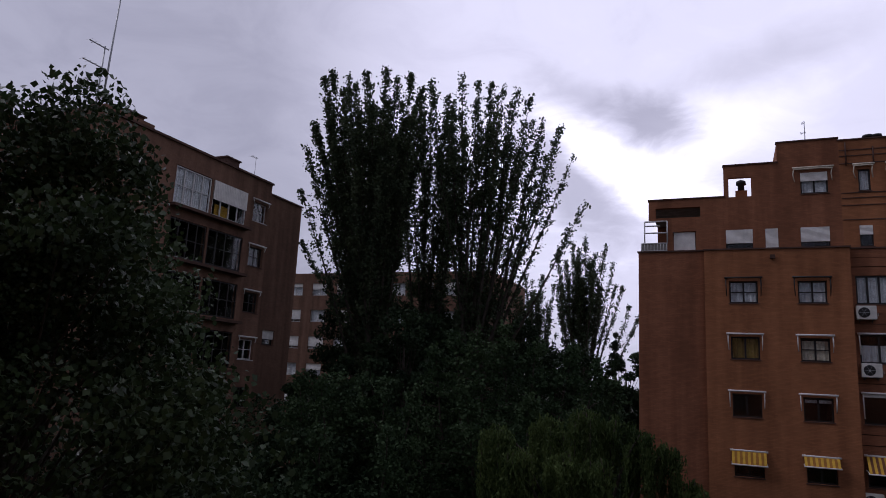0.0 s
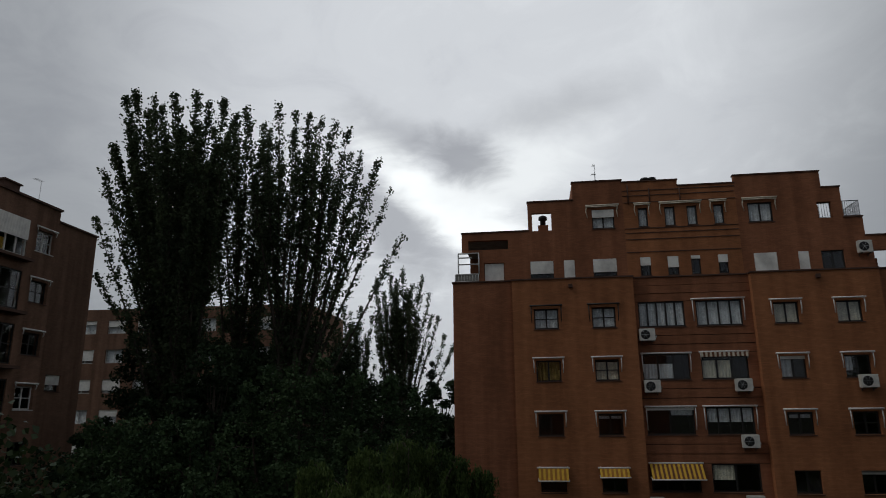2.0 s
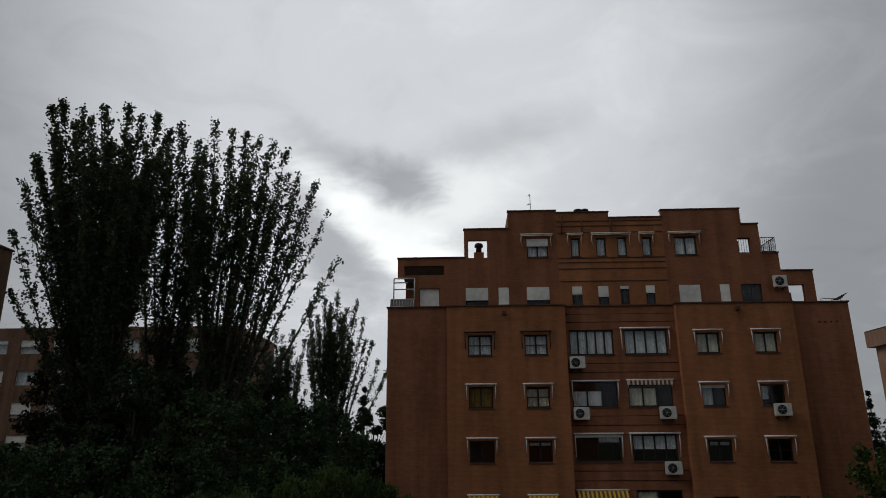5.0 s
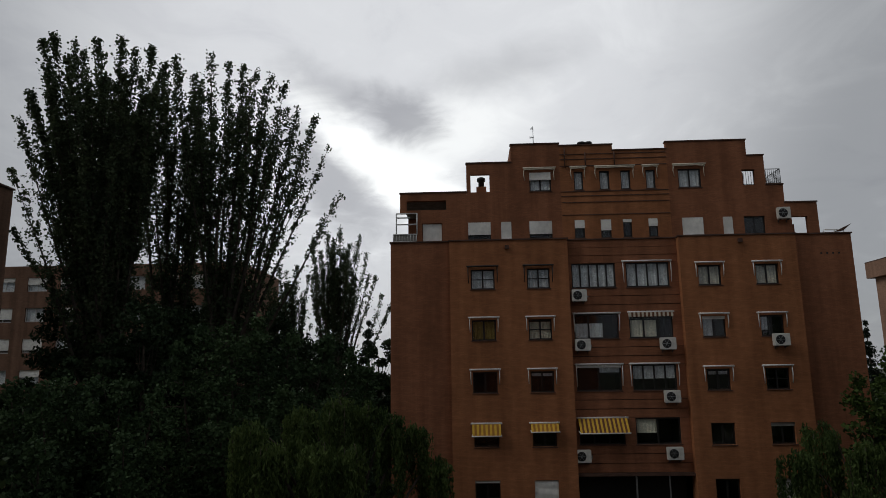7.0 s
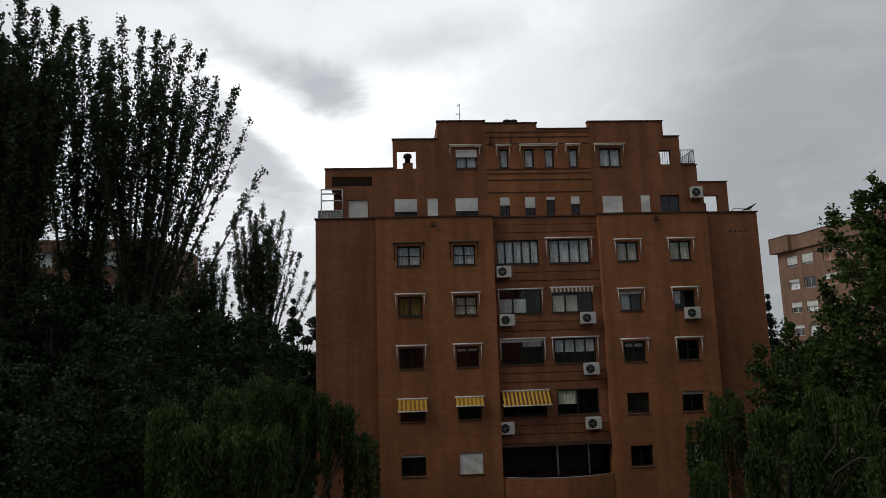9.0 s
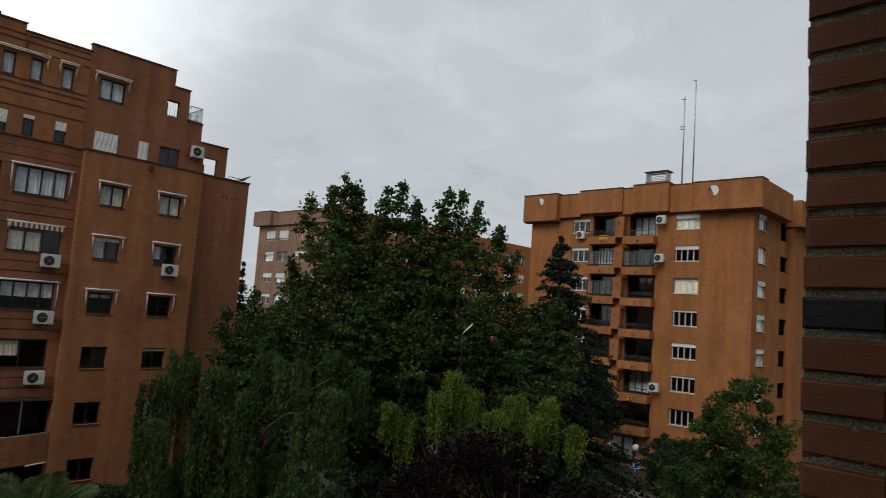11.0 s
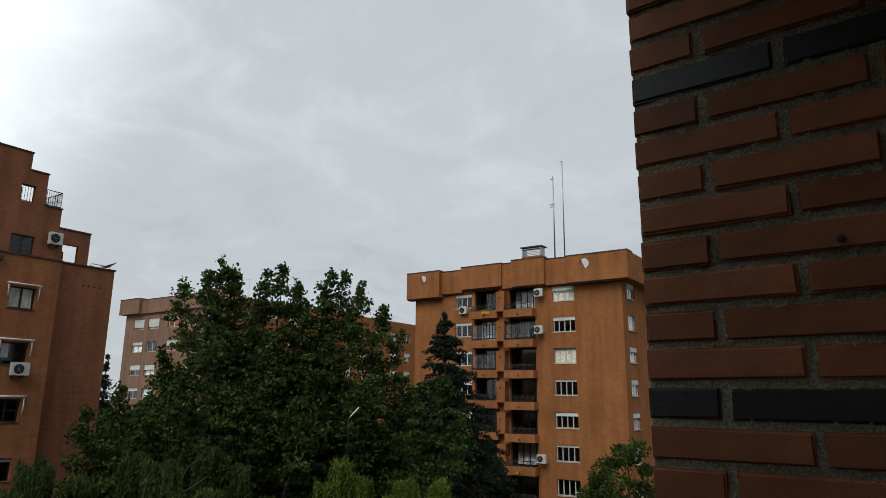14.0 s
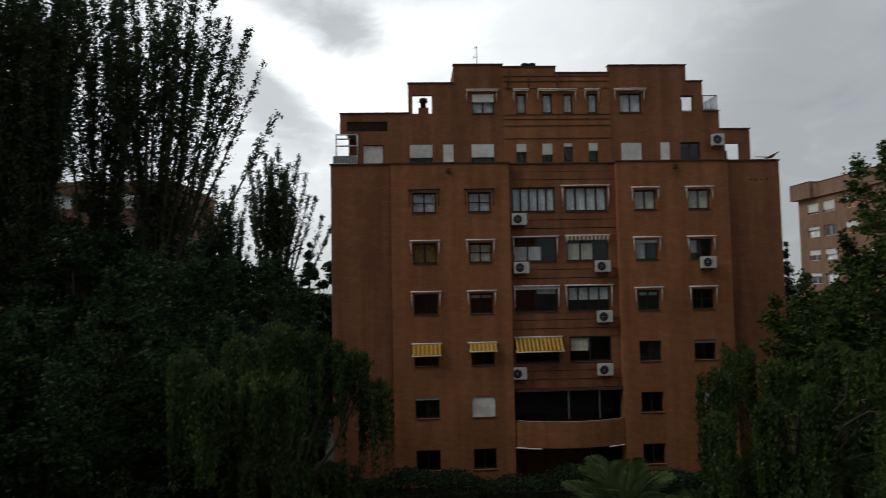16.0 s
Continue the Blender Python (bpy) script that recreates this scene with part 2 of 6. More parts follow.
M_SOIL = material("grass_and_bare_soil", (0.035, 0.04, 0.02), 0.95, 0.12, 0.4, 0.4, fine=3)
M_ASPHALT = material("worn_asphalt", (0.075, 0.075, 0.07), 0.9, 0.4, 0.25, 0.3, fine=30)
M_PAVE = material("pale_paving", (0.17, 0.16, 0.135), 0.9, 0.6, 0.25, 0.2, fine=12)
M_KERB = material("granite_kerb", (0.30, 0.29, 0.27), 0.85, 2, 0.2)
M_BLUE = material("blue_sign_enamel", (0.015, 0.10, 0.45), 0.4, 4, 0.1, spec=0.5)
M_WHITE = material("white_sign_paint", (0.8, 0.8, 0.8), 0.5, 4, 0.06)
M_GLOBE = material("opal_globe", (0.75, 0.75, 0.72), 0.3, 3, 0.08, spec=0.5)
M_BRICK = material("red_clay_brick", (0.215, 0.079, 0.034), 0.7, 7.0, 0.34, 0.18, fine=420, spec=0.3, per_object=0.26)
M_BRICK_BLACK = material("black_glazed_brick", (0.020, 0.021, 0.020), 0.45, 9.0, 0.3, 0.08, fine=120, spec=0.35, per_object=0.25)
M_MORTAR = material("rough_grey_mortar", (0.42, 0.39, 0.28), 0.98, 240.0, 0.5, 1.0, fine=520, spec=0.1)
M_PLASTER = material("plain_plaster", (0.30, 0.27, 0.235), 0.9, 2.0, 0.15)

LEAF_POPLAR = leaf_material("poplar_leaf", (0.035, 0.052, 0.03), (0.085, 0.11, 0.055), 0.3)
LEAF_MAPLE = leaf_material("plane_leaf", (0.016, 0.03, 0.012), (0.065, 0.10, 0.04), 0.2, rough=0.4, gloss=0.16)
LEAF_OAK = leaf_material("dense_dark_leaf", (0.014, 0.03, 0.008), (0.10, 0.15, 0.04), 0.25)
LEAF_DARK = leaf_material("dark_shrub_leaf", (0.012, 0.024, 0.013), (0.042, 0.068, 0.03), 0.15)
LEAF_COURT = leaf_material("court_tree_leaf", (0.02, 0.04, 0.018), (0.065, 0.105, 0.045), 0.2)
LEAF_WILLOW = leaf_material("willow_leaf", (0.026, 0.048, 0.016), (0.115, 0.165, 0.05), 0.3)
LEAF_WILLOW_BRIGHT = leaf_material("young_willow_leaf", (0.035, 0.062, 0.012), (0.23, 0.30, 0.05), 0.35)
LEAF_PLUM = leaf_material("purple_plum_leaf", (0.006, 0.0035, 0.005), (0.015, 0.0075, 0.010), 0.1, gloss=0.03)
LEAF_CONIFER = leaf_material("conifer_needle", (0.012, 0.022, 0.016), (0.035, 0.05, 0.03), 0.1)
LEAF_PALM = leaf_material("palm_leaf", (0.04, 0.06, 0.02), (0.10, 0.14, 0.05), 0.3)
LEAF_LIGHT = leaf_material("light_green_leaf", (0.024, 0.045, 0.01), (0.085, 0.13, 0.03), 0.3)


# ---- helpers for building ----
def mesh_object(name, bm, mat, parent=None, label="", kind=""):
    me = bpy.data.meshes.new(name)
    bm.to_mesh(me)
    bm.free()
    for m in (mat if isinstance(mat, (list, tuple)) else (mat,)):
        me.materials.append(m)
    ob = new(name, me)
    if parent is not None:
        ob.parent = parent
    return tagged(ob, label=label, kind=kind)


def part(name, bm, mat, parent, label="", kind=""):
    return mesh_object(name, bm, mat, parent, label, kind)


def thing(name, m, label, category, group="", kind=""):
    ob = new(name)
    ob.matrix_basis = m
    ob.empty_display_size = 0.2
    return tagged(ob, label, category, group, kind)


def shifted(ob, x, y, z):
    ob.location = (x, y, z)
    return ob


def bx(bm, x0, x1, y0, y1, z0, z1, mi=0):
    """A box from its limits."""
    v = [bm.verts.new((x, y, z)) for z in (z0, z1) for y in (y0, y1) for x in (x0, x1)]
    for q in ((0, 2, 3, 1), (4, 5, 7, 6), (0, 1, 5, 4), (2, 6, 7, 3), (0, 4, 6, 2), (1, 3, 7, 5)):
        bm.faces.new([v[i] for i in q]).material_index = mi
    return bm


def boxes(*limits):
    bm = bmesh.new()
    for b in limits:
        bx(bm, *b)
    return bm


def tube(bm, points, radii, sides=6, mi=0):
    """A tapered tube along a polyline."""
    rings = []
    for i, p in enumerate(points):
        p = Vector(p)
        a, b = Vector(points[max(i - 1, 0)]), Vector(points[min(i + 1, len(points) - 1)])
        d = (b - a).normalized()
        u = d.orthogonal().normalized() if not rings else (last_u - d * last_u.dot(d)).normalized()
        last_u = u
        w = d.cross(u)
        rings.append([bm.verts.new(p + (u * math.cos(k * math.tau / sides) + w * math.sin(k * math.tau / sides)) * radii[i]) for k in range(sides)])
    for r0, r1 in zip(rings, rings[1:]):
        for k in range(sides):
            f = bm.faces.new((r0[k], r0[(k + 1) % sides], r1[(k + 1) % sides], r1[k]))
            f.smooth, f.material_index = True, mi
    bm.faces.new(rings[0][::-1]).material_index = mi
    bm.faces.new(rings[-1]).material_index = mi
    return bm


def lathe(bm, profile, sides=16):
    """A turned solid round z from (radius, height) pairs."""
    rings = [[bm.verts.new((r * math.cos(k * math.tau / sides), r * math.sin(k * math.tau / sides), z)) for k in range(sides)] for r, z in profile]
    for r0, r1 in zip(rings, rings[1:]):
        for k in range(sides):
            bm.faces.new((r0[k], r0[(k + 1) % sides], r1[(k + 1) % sides], r1[k])).smooth = True
    bm.faces.new(rings[0][::-1])
    bm.faces.new(rings[-1])
    return bm


def pierced_wall(x0, x1, z0, z1, holes, thick, bm=None):
    """A wall in the xz plane, front at y = 0, with openings (x0, x1, z0, z1) right through it."""
    bm = bm or bmesh.new()
    xs = sorted({x0, x1, *(v for h in holes for v in h[:2] if x0 < v < x1)})
    zs = sorted({z0, z1, *(v for h in holes for v in h[2:] if z0 < v < z1)})
    solid = {}
    for i in range(len(xs) - 1):
        for k in range(len(zs) - 1):
            cx, cz = (xs[i] + xs[i + 1]) / 2, (zs[k] + zs[k + 1]) / 2
            solid[i, k] = not any(h[0] < cx < h[1] and h[2] < cz < h[3] for h in holes)
    verts = {}

    def vert(i, y, k):
        if (i, y, k) not in verts:
            verts[i, y, k] = bm.verts.new((xs[i], y, zs[k]))
        return verts[i, y, k]

    for (i, k), full in solid.items():
        if not full:
            continue
        bm.faces.new((vert(i, 0, k), vert(i + 1, 0, k), vert(i + 1, 0, k + 1), vert(i, 0, k + 1)))
        bm.faces.new((vert(i, thick, k), vert(i, thick, k + 1), vert(i + 1, thick, k + 1), vert(i + 1, thick, k)))
        if not solid.get((i - 1, k)):
            bm.faces.new((vert(i, 0, k), vert(i, 0, k + 1), vert(i, thick, k + 1), vert(i, thick, k)))
        if not solid.get((i + 1, k)):
            bm.faces.new((vert(i + 1, 0, k), vert(i + 1, thick, k), vert(i + 1, thick, k + 1), vert(i + 1, 0, k + 1)))
        if not solid.get((i, k - 1)):
            bm.faces.new((vert(i, 0, k), vert(i, thick, k), vert(i + 1, thick, k), vert(i + 1, 0, k)))
        if not solid.get((i, k + 1)):
            bm.faces.new((vert(i, 0, k + 1), vert(i + 1, 0, k + 1), vert(i + 1, thick, k + 1), vert(i, thick, k + 1)))
    return bm


def leaf_cloud(name, centers, size, mat, parent, aspect=0.6, hang=0.0, label="", seed=1):
    """Many small folded leaves in one mesh: one diamond each, turned at random."""
    rng = np.random.default_rng(seed)
    c = np.asarray(centers, float)
    n = len(c)
    d = rng.normal(size=(n, 3))
    d[:, 2] -= hang
    d /= np.linalg.norm(d, axis=1)[:, None]
    w = np.cross(d, rng.normal(size=(n, 3)))
    w /= np.linalg.norm(w, axis=1)[:, None]
    s = size * rng.uniform(0.65, 1.35, n)[:, None]
    side = w * s * aspect * 0.5
    fold = np.cross(d, w) * s * 0.12
    v = np.stack([c - d * s * 0.5, c + side + fold, c + d * s * 0.5, c - side + fold], 1).reshape(-1, 3)
    me = bpy.data.meshes.new(name)
    me.vertices.add(4 * n)
    me.vertices.foreach_set("co", v.ravel())
    me.loops.add(4 * n)
    me.loops.foreach_set("vertex_index", np.arange(4 * n, dtype=np.int32))
    me.polygons.add(n)
    me.polygons.foreach_set("loop_start", np.arange(0, 4 * n, 4, dtype=np.int32))
    me.update()
    me.validate()
    me.materials.append(mat)
    ob = new(name, me)
    ob.parent = parent
    return tagged(ob, label=label, kind="stuff")


# ---- ground ----
G = 0.0
EYE = 12.0


def build_ground():
    bm = bmesh.new()
    bmesh.ops.create_grid(bm, x_segments=24, y_segments=24, size=2500)
    mesh_object("ground", bm, M_SOIL, None, "dark grass and bare soil between the blocks", "structure")["category"] = "ground"
    bm = bmesh.new()
    bx(bm, 36.5, 44.2, -60, 140, 0.02, 0.06)
    mesh_object("road", bm, M_ASPHALT, None, "worn grey asphalt street below the trees", "structure")["category"] = "road"
    for x0, x1, nm in ((44.4, 48.0, "pavement"),):
        mesh_object(nm, boxes((x0, x1, -60, 140, 0.0, 0.17)), M_PAVE, None, "pale concrete pavement beside the street", "structure")["category"] = "pavement"
    for x0 in (36.3, 44.2):
        k = thing("kerb", pose(0, 0, 0), "grey granite kerb along the street", "kerb", kind="structure")
        me = None
        for i in range(60):
            if me is None:
                st = part("kerb_stone", boxes((0.003, 0.197, 0.006, 0.994, 0, 0.19)), M_KERB, k)
                me = st.data
            else:
                st = new("kerb_stone", me)
                st.parent = k
            st.location = (x0, -15 + i, 0)


build_ground()


# ---- building pieces ----
def window(parent, x, z, w, h, y=0.0, mat=None, panes=2, bars=0, blind=0.0, blind_mat=None, curtain=None, sill=True, inset=0.17, room=True, drawn=(0.0, 1.0, 0.0, 1.0)):
    """A window in an opening whose lower left corner is (x, z); front of the wall at y."""
    mat = mat or M_ALU_DARK
    t = 0.07
    xs = [w * i / panes for i in range(panes + 1)]
    zs = [h * i / (bars + 1) for i in range(bars + 2)]
    cells = [(xs[i] + (t if i == 0 else t * 0.6), xs[i + 1] - (t if i == panes - 1 else t * 0.6), zs[j] + (t if j == 0 else 0.022), zs[j + 1] - (t if j == bars else 0.022)) for i in range(panes) for j in range(bars + 1)]
    bm = pierced_wall(0, w, 0, h, cells, 0.06)
    win = shifted(part("window", bm, mat, parent), x, y + inset, z)
    for i in range(panes):
        a, b = w * i / panes + t * 0.7, w * (i + 1) / panes - t * 0.7
        pane = part("pane", boxes((a, b, 0.026, 0.032, t, h - t)), M_GLASS, win)
        pane.visible_shadow = False
    if sill:
        part("sill", boxes((-0.05, w + 0.05, -inset - 0.04, -0.005, -0.05, -0.004)), M_COPING if mat is M_ALU_DARK else M_ALU_WHITE, win)
    if blind:
        # one corrugated curtain of slats, closed at the back
        bm = bmesh.new()
        n = max(2, int(h * blind / 0.055))
        rows_ = []
        for i in range(2 * n + 1):
            zz = h - i * h * blind / (2 * n)
            rows_.append([bm.verts.new((0.01, -0.105 if i % 2 else -0.093, zz)), bm.verts.new((w - 0.01, -0.105 if i % 2 else -0.093, zz)), bm.verts.new((w - 0.01, -0.075, zz)), bm.verts.new((0.01, -0.075, zz))])
        for r0, r1 in zip(rows_, rows_[1:]):
            for k in range(4):
                bm.faces.new((r1[k], r1[(k + 1) % 4], r0[(k + 1) % 4], r0[k]))
        bm.faces.new(rows_[0])
        bm.faces.new(rows_[-1][::-1])
        part("roller_blind", bm, blind_mat or M_BLIND, win)
    if curtain:
        bm = bmesh.new()
        # drawn: the part of the opening that the curtain covers, as shares of its width and height
        u0, u1 = t + (w - 2 * t) * drawn[0], t + (w - 2 * t) * drawn[1]
        n = max(8, int((u1 - u0) / 0.05))
        top = [bm.verts.new((u0 + (u1 - u0) * i / n, 0.10 + 0.02 * math.sin(i * 1.9), 0.02 + (h - 0.04) * drawn[3])) for i in range(n + 1)]
        bot = [bm.verts.new((v.co.x, v.co.y + 0.01, 0.02 + (h - 0.04) * drawn[2])) for v in top]
        for i in range(n):
            bm.faces.new((bot[i], bot[i + 1], top[i + 1], top[i]))
        part("curtain", bm, curtain, win)
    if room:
        # the room behind: five plain inner faces, open to the window, near-black for unlit depth
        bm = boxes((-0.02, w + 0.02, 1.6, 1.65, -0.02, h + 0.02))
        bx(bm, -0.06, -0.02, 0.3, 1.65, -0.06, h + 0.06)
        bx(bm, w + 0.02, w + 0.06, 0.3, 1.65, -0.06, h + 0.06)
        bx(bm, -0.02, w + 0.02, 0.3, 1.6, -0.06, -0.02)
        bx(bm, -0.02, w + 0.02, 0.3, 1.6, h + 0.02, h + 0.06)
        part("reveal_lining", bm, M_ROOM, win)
    return win


def air_conditioner(base, x, z, w=0.84, h=0.66, y=0.0, label="ivory split air conditioner unit on wall brackets"):
    d = 0.3
    ac = thing("air_conditioner", base @ pose(x, y - 0.12 - d, z), label, "air conditioner", "outdoor units on the facades")
    bm = boxes((0, w, 0, d, 0, h))
    bmesh.ops.bevel(bm, geom=bm.edges[:], offset=0.025, segments=2, affect="EDGES")
    body = part("casing", bm, M_AC, ac)
    bm = lathe(bmesh.new(), [(h * 0.37, 0), (h * 0.37, 0.012), (h * 0.33, 0.016)], 20)
    bmesh.ops.transform(bm, matrix=pose(w * 0.38, -0.001, h * 0.5, 90, 0, 0), verts=bm.verts)
    part("fan_opening", bm, M_BLACK, ac, "black round fan opening")
    for k in range(6):
        a = k * math.tau / 6
        bm = tube(bmesh.new(), [(w * 0.38, -0.02, h * 0.5), (w * 0.38 + math.cos(a) * h * 0.36, -0.02, h * 0.5 + math.sin(a) * h * 0.36)], [0.008, 0.008], 4)
        part("guard_bar", bm, M_STEEL, ac)
    for bxp in (w * 0.18, w * 0.82):
        part("bracket", boxes((bxp - 0.02, bxp + 0.02, 0.02, d + 0.118, -0.05, -0.004), (bxp - 0.02, bxp + 0.02, d + 0.07, d + 0.118, -0.14, -0.05)), M_IRON, ac)
    part("pipe", tube(bmesh.new(), [(w, d * 0.6, h * 0.3), (w + 0.08, d * 0.7, h * 0.28), (w + 0.1, d + 0.1, h * 0.5)], [0.02] * 3, 6), M_BLIND_GREY, ac)
    return ac


def awning(base, x, z, w, y=0.0, out=0.0, drop=0.0, cloth=(None, None), arm=0.62, bar=None, valance=False, worn=False, label="rolled awning with white bar and folding arms over a window"):
    """A rolled awning: cassette on the wall above an opening, two hanging arms; with out and drop the cloth is let down."""
    bar = bar or M_AWN_BAR
    aw = thing("awning", base @ pose(x, y, z), label, "awning", "window awnings")
    bm = bmesh.new()
    tube(bm, [(-0.08, -0.10, 0), (w + 0.08, -0.10, 0)], [0.048, 0.048], 10)
    part("roller", bm, bar, aw)
    for s in (0.02, w - 0.06):
        part("wall_bracket", boxes((s, s + 0.04, -0.06, -0.003, -0.05, 0.06)), bar, aw)
    for s, e in ((0.0, 0.02), (w, w - 0.02)):
        sway = 0.06 if worn else 0.0
        pts = [(s, -0.06, -0.04), (s + sway * (1 if s < 0 else -1), -0.10, -arm * 0.5), (e, -0.05, -arm)]
        if drop:
            pts = [(s, -0.03, -drop * 0.9), (s, -out * 0.6, -drop * 0.95), (s, -out, -drop)]
        part("arm", tube(bmesh.new(), pts, [0.03, 0.028, 0.022], 6), bar, aw)
    if worn:
        part("torn_cloth", tube(bmesh.new(), [(-0.04, -0.1, -0.07), (w * 0.3, -0.12, -0.1), (w * 0.7, -0.11, -0.075), (w + 0.02, -0.12, -0.12)], [0.03, 0.04, 0.03, 0.035], 6), M_STRIPE, aw)
    if valance or drop:
        n = max(10, int(w / 0.11))
        bm = bmesh.new()
        zt, zb, yt, yb = (-0.03, -0.27, -0.165, -0.17) if not drop else (-0.02, -drop, -0.12, -out)
        for i in range(n):
            a, b = w * i / n, w * (i + 1) / n
            sag = 0.0
            lim = [(a, yt, zt), (b, yt, zt), (b, yb, zb + sag * 0.3), (a, yb, zb + sag * 0.3)]
            vs = [bm.verts.new(p) for p in lim] + [bm.verts.new((p[0], p[1] + 0.008, p[2] - 0.008)) for p in lim]
            for q in ((3, 2, 1, 0), (4, 5, 6, 7), (0, 1, 5, 4), (1, 2, 6, 5), (2, 3, 7, 6), (3, 0, 4, 7)):
                bm.faces.new([vs[j] for j in q]).material_index = i % 2
        bmesh.ops.remove_doubles(bm, verts=bm.verts, dist=0.004)
        part("cloth", bm, list(cloth), aw, "striped cloth")
        if drop:
            part("front_bar", tube(bmesh.new(), [(-0.04, -out, -drop - 0.02), (w + 0.04, -out, -drop - 0.02)], [0.035, 0.035], 8), bar, aw)
    return aw


def railing(name, parent, pts, h, mat, gap=0.11, r=0.012, mid=False):
    """Posts, balusters and a handrail along a polyline: one mesh."""
    bm = bmesh.new()
    for a, b in zip(pts, pts[1:]):
        a, b = Vector(a), Vector(b)
        n = max(1, int((b - a).length / gap))
        tube(bm, [a + Vector((0, 0, h)), b + Vector((0, 0, h))], [r * 1.8] * 2, 6)
        tube(bm, [a + Vector((0, 0, 0.08)), b + Vector((0, 0, 0.08))], [r * 1.4] * 2, 6)
        if mid:
            tube(bm, [a + Vector((0, 0, h * 0.55)), b + Vector((0, 0, h * 0.55))], [r * 1.4] * 2, 6)
        for i in range(n + 1):
            p = a.lerp(b, i / n)
            tube(bm, [p, p + Vector((0, 0, h))], [r * (1.6 if i in (0, n) else 1)] * 2, 5)
    return part(name, bm, mat, parent)


def chimney_pot(base, x, y, z, label="small brick chimney with a dark cowl on the roof", h=0.8):
    c = thing("chimney", base @ pose(x, y, z), label, "chimney", "roof chimneys")
    part("flue_pipe", boxes((-0.3, 0.3, -0.3, 0.3, 0, h * 0.55)), M_RED_DARK, c)
    bm = lathe(bmesh.new(), [(0.17, h * 0.55), (0.17, h * 0.8), (0.27, h * 0.82), (0.24, h * 0.95), (0.08, h)], 12)
    part("cowl", bm, M_BLACK, c)


def aerial(base, x, y, z, h, label, bars=((0.95, 0.9), (0.8, 0.6)), lean=0.0, r=0.025):
    a = thing("antenna", base @ pose(x, y, z), label, "antenna", "roof antennas")
    part("mast", tube(bmesh.new(), [(0, 0, 0), (lean * 0.5, 0, h * 0.5), (lean, 0, h)], [r * 1.3, r, r * 0.7], 6), M_STEEL, a)
    part("base_plate", boxes((-0.12, 0.12, -0.12, 0.12, 0, 0.04)), M_STEEL, a)
    for f, w in bars:
        bm = bmesh.new()
        tube(bm, [(lean * f - w, 0.03, h * f), (lean * f + w * 0.3, 0.03, h * f)], [r * 0.7, r * 0.7], 5)
        for i in range(5):
            xx = lean * f - w + i * w * 0.3
            tube(bm, [(xx, -0.2 + 0.02 * i, h * f), (xx, 0.26 - 0.02 * i, h * f)], [0.008, 0.008], 4)
        part("dipole_array", bm, M_STEEL, a)
    return a


# ---- the stepped red-brick block opposite ----
MAIN = pose(0, 37.0, 0)
R1_TOP, PITCH, WIN_H = 17.62, 2.83, 1.12
COLS = [(0.05, 1.33), (3.18, 1.27), (12.6, 1.26), (15.72, 1.26)]


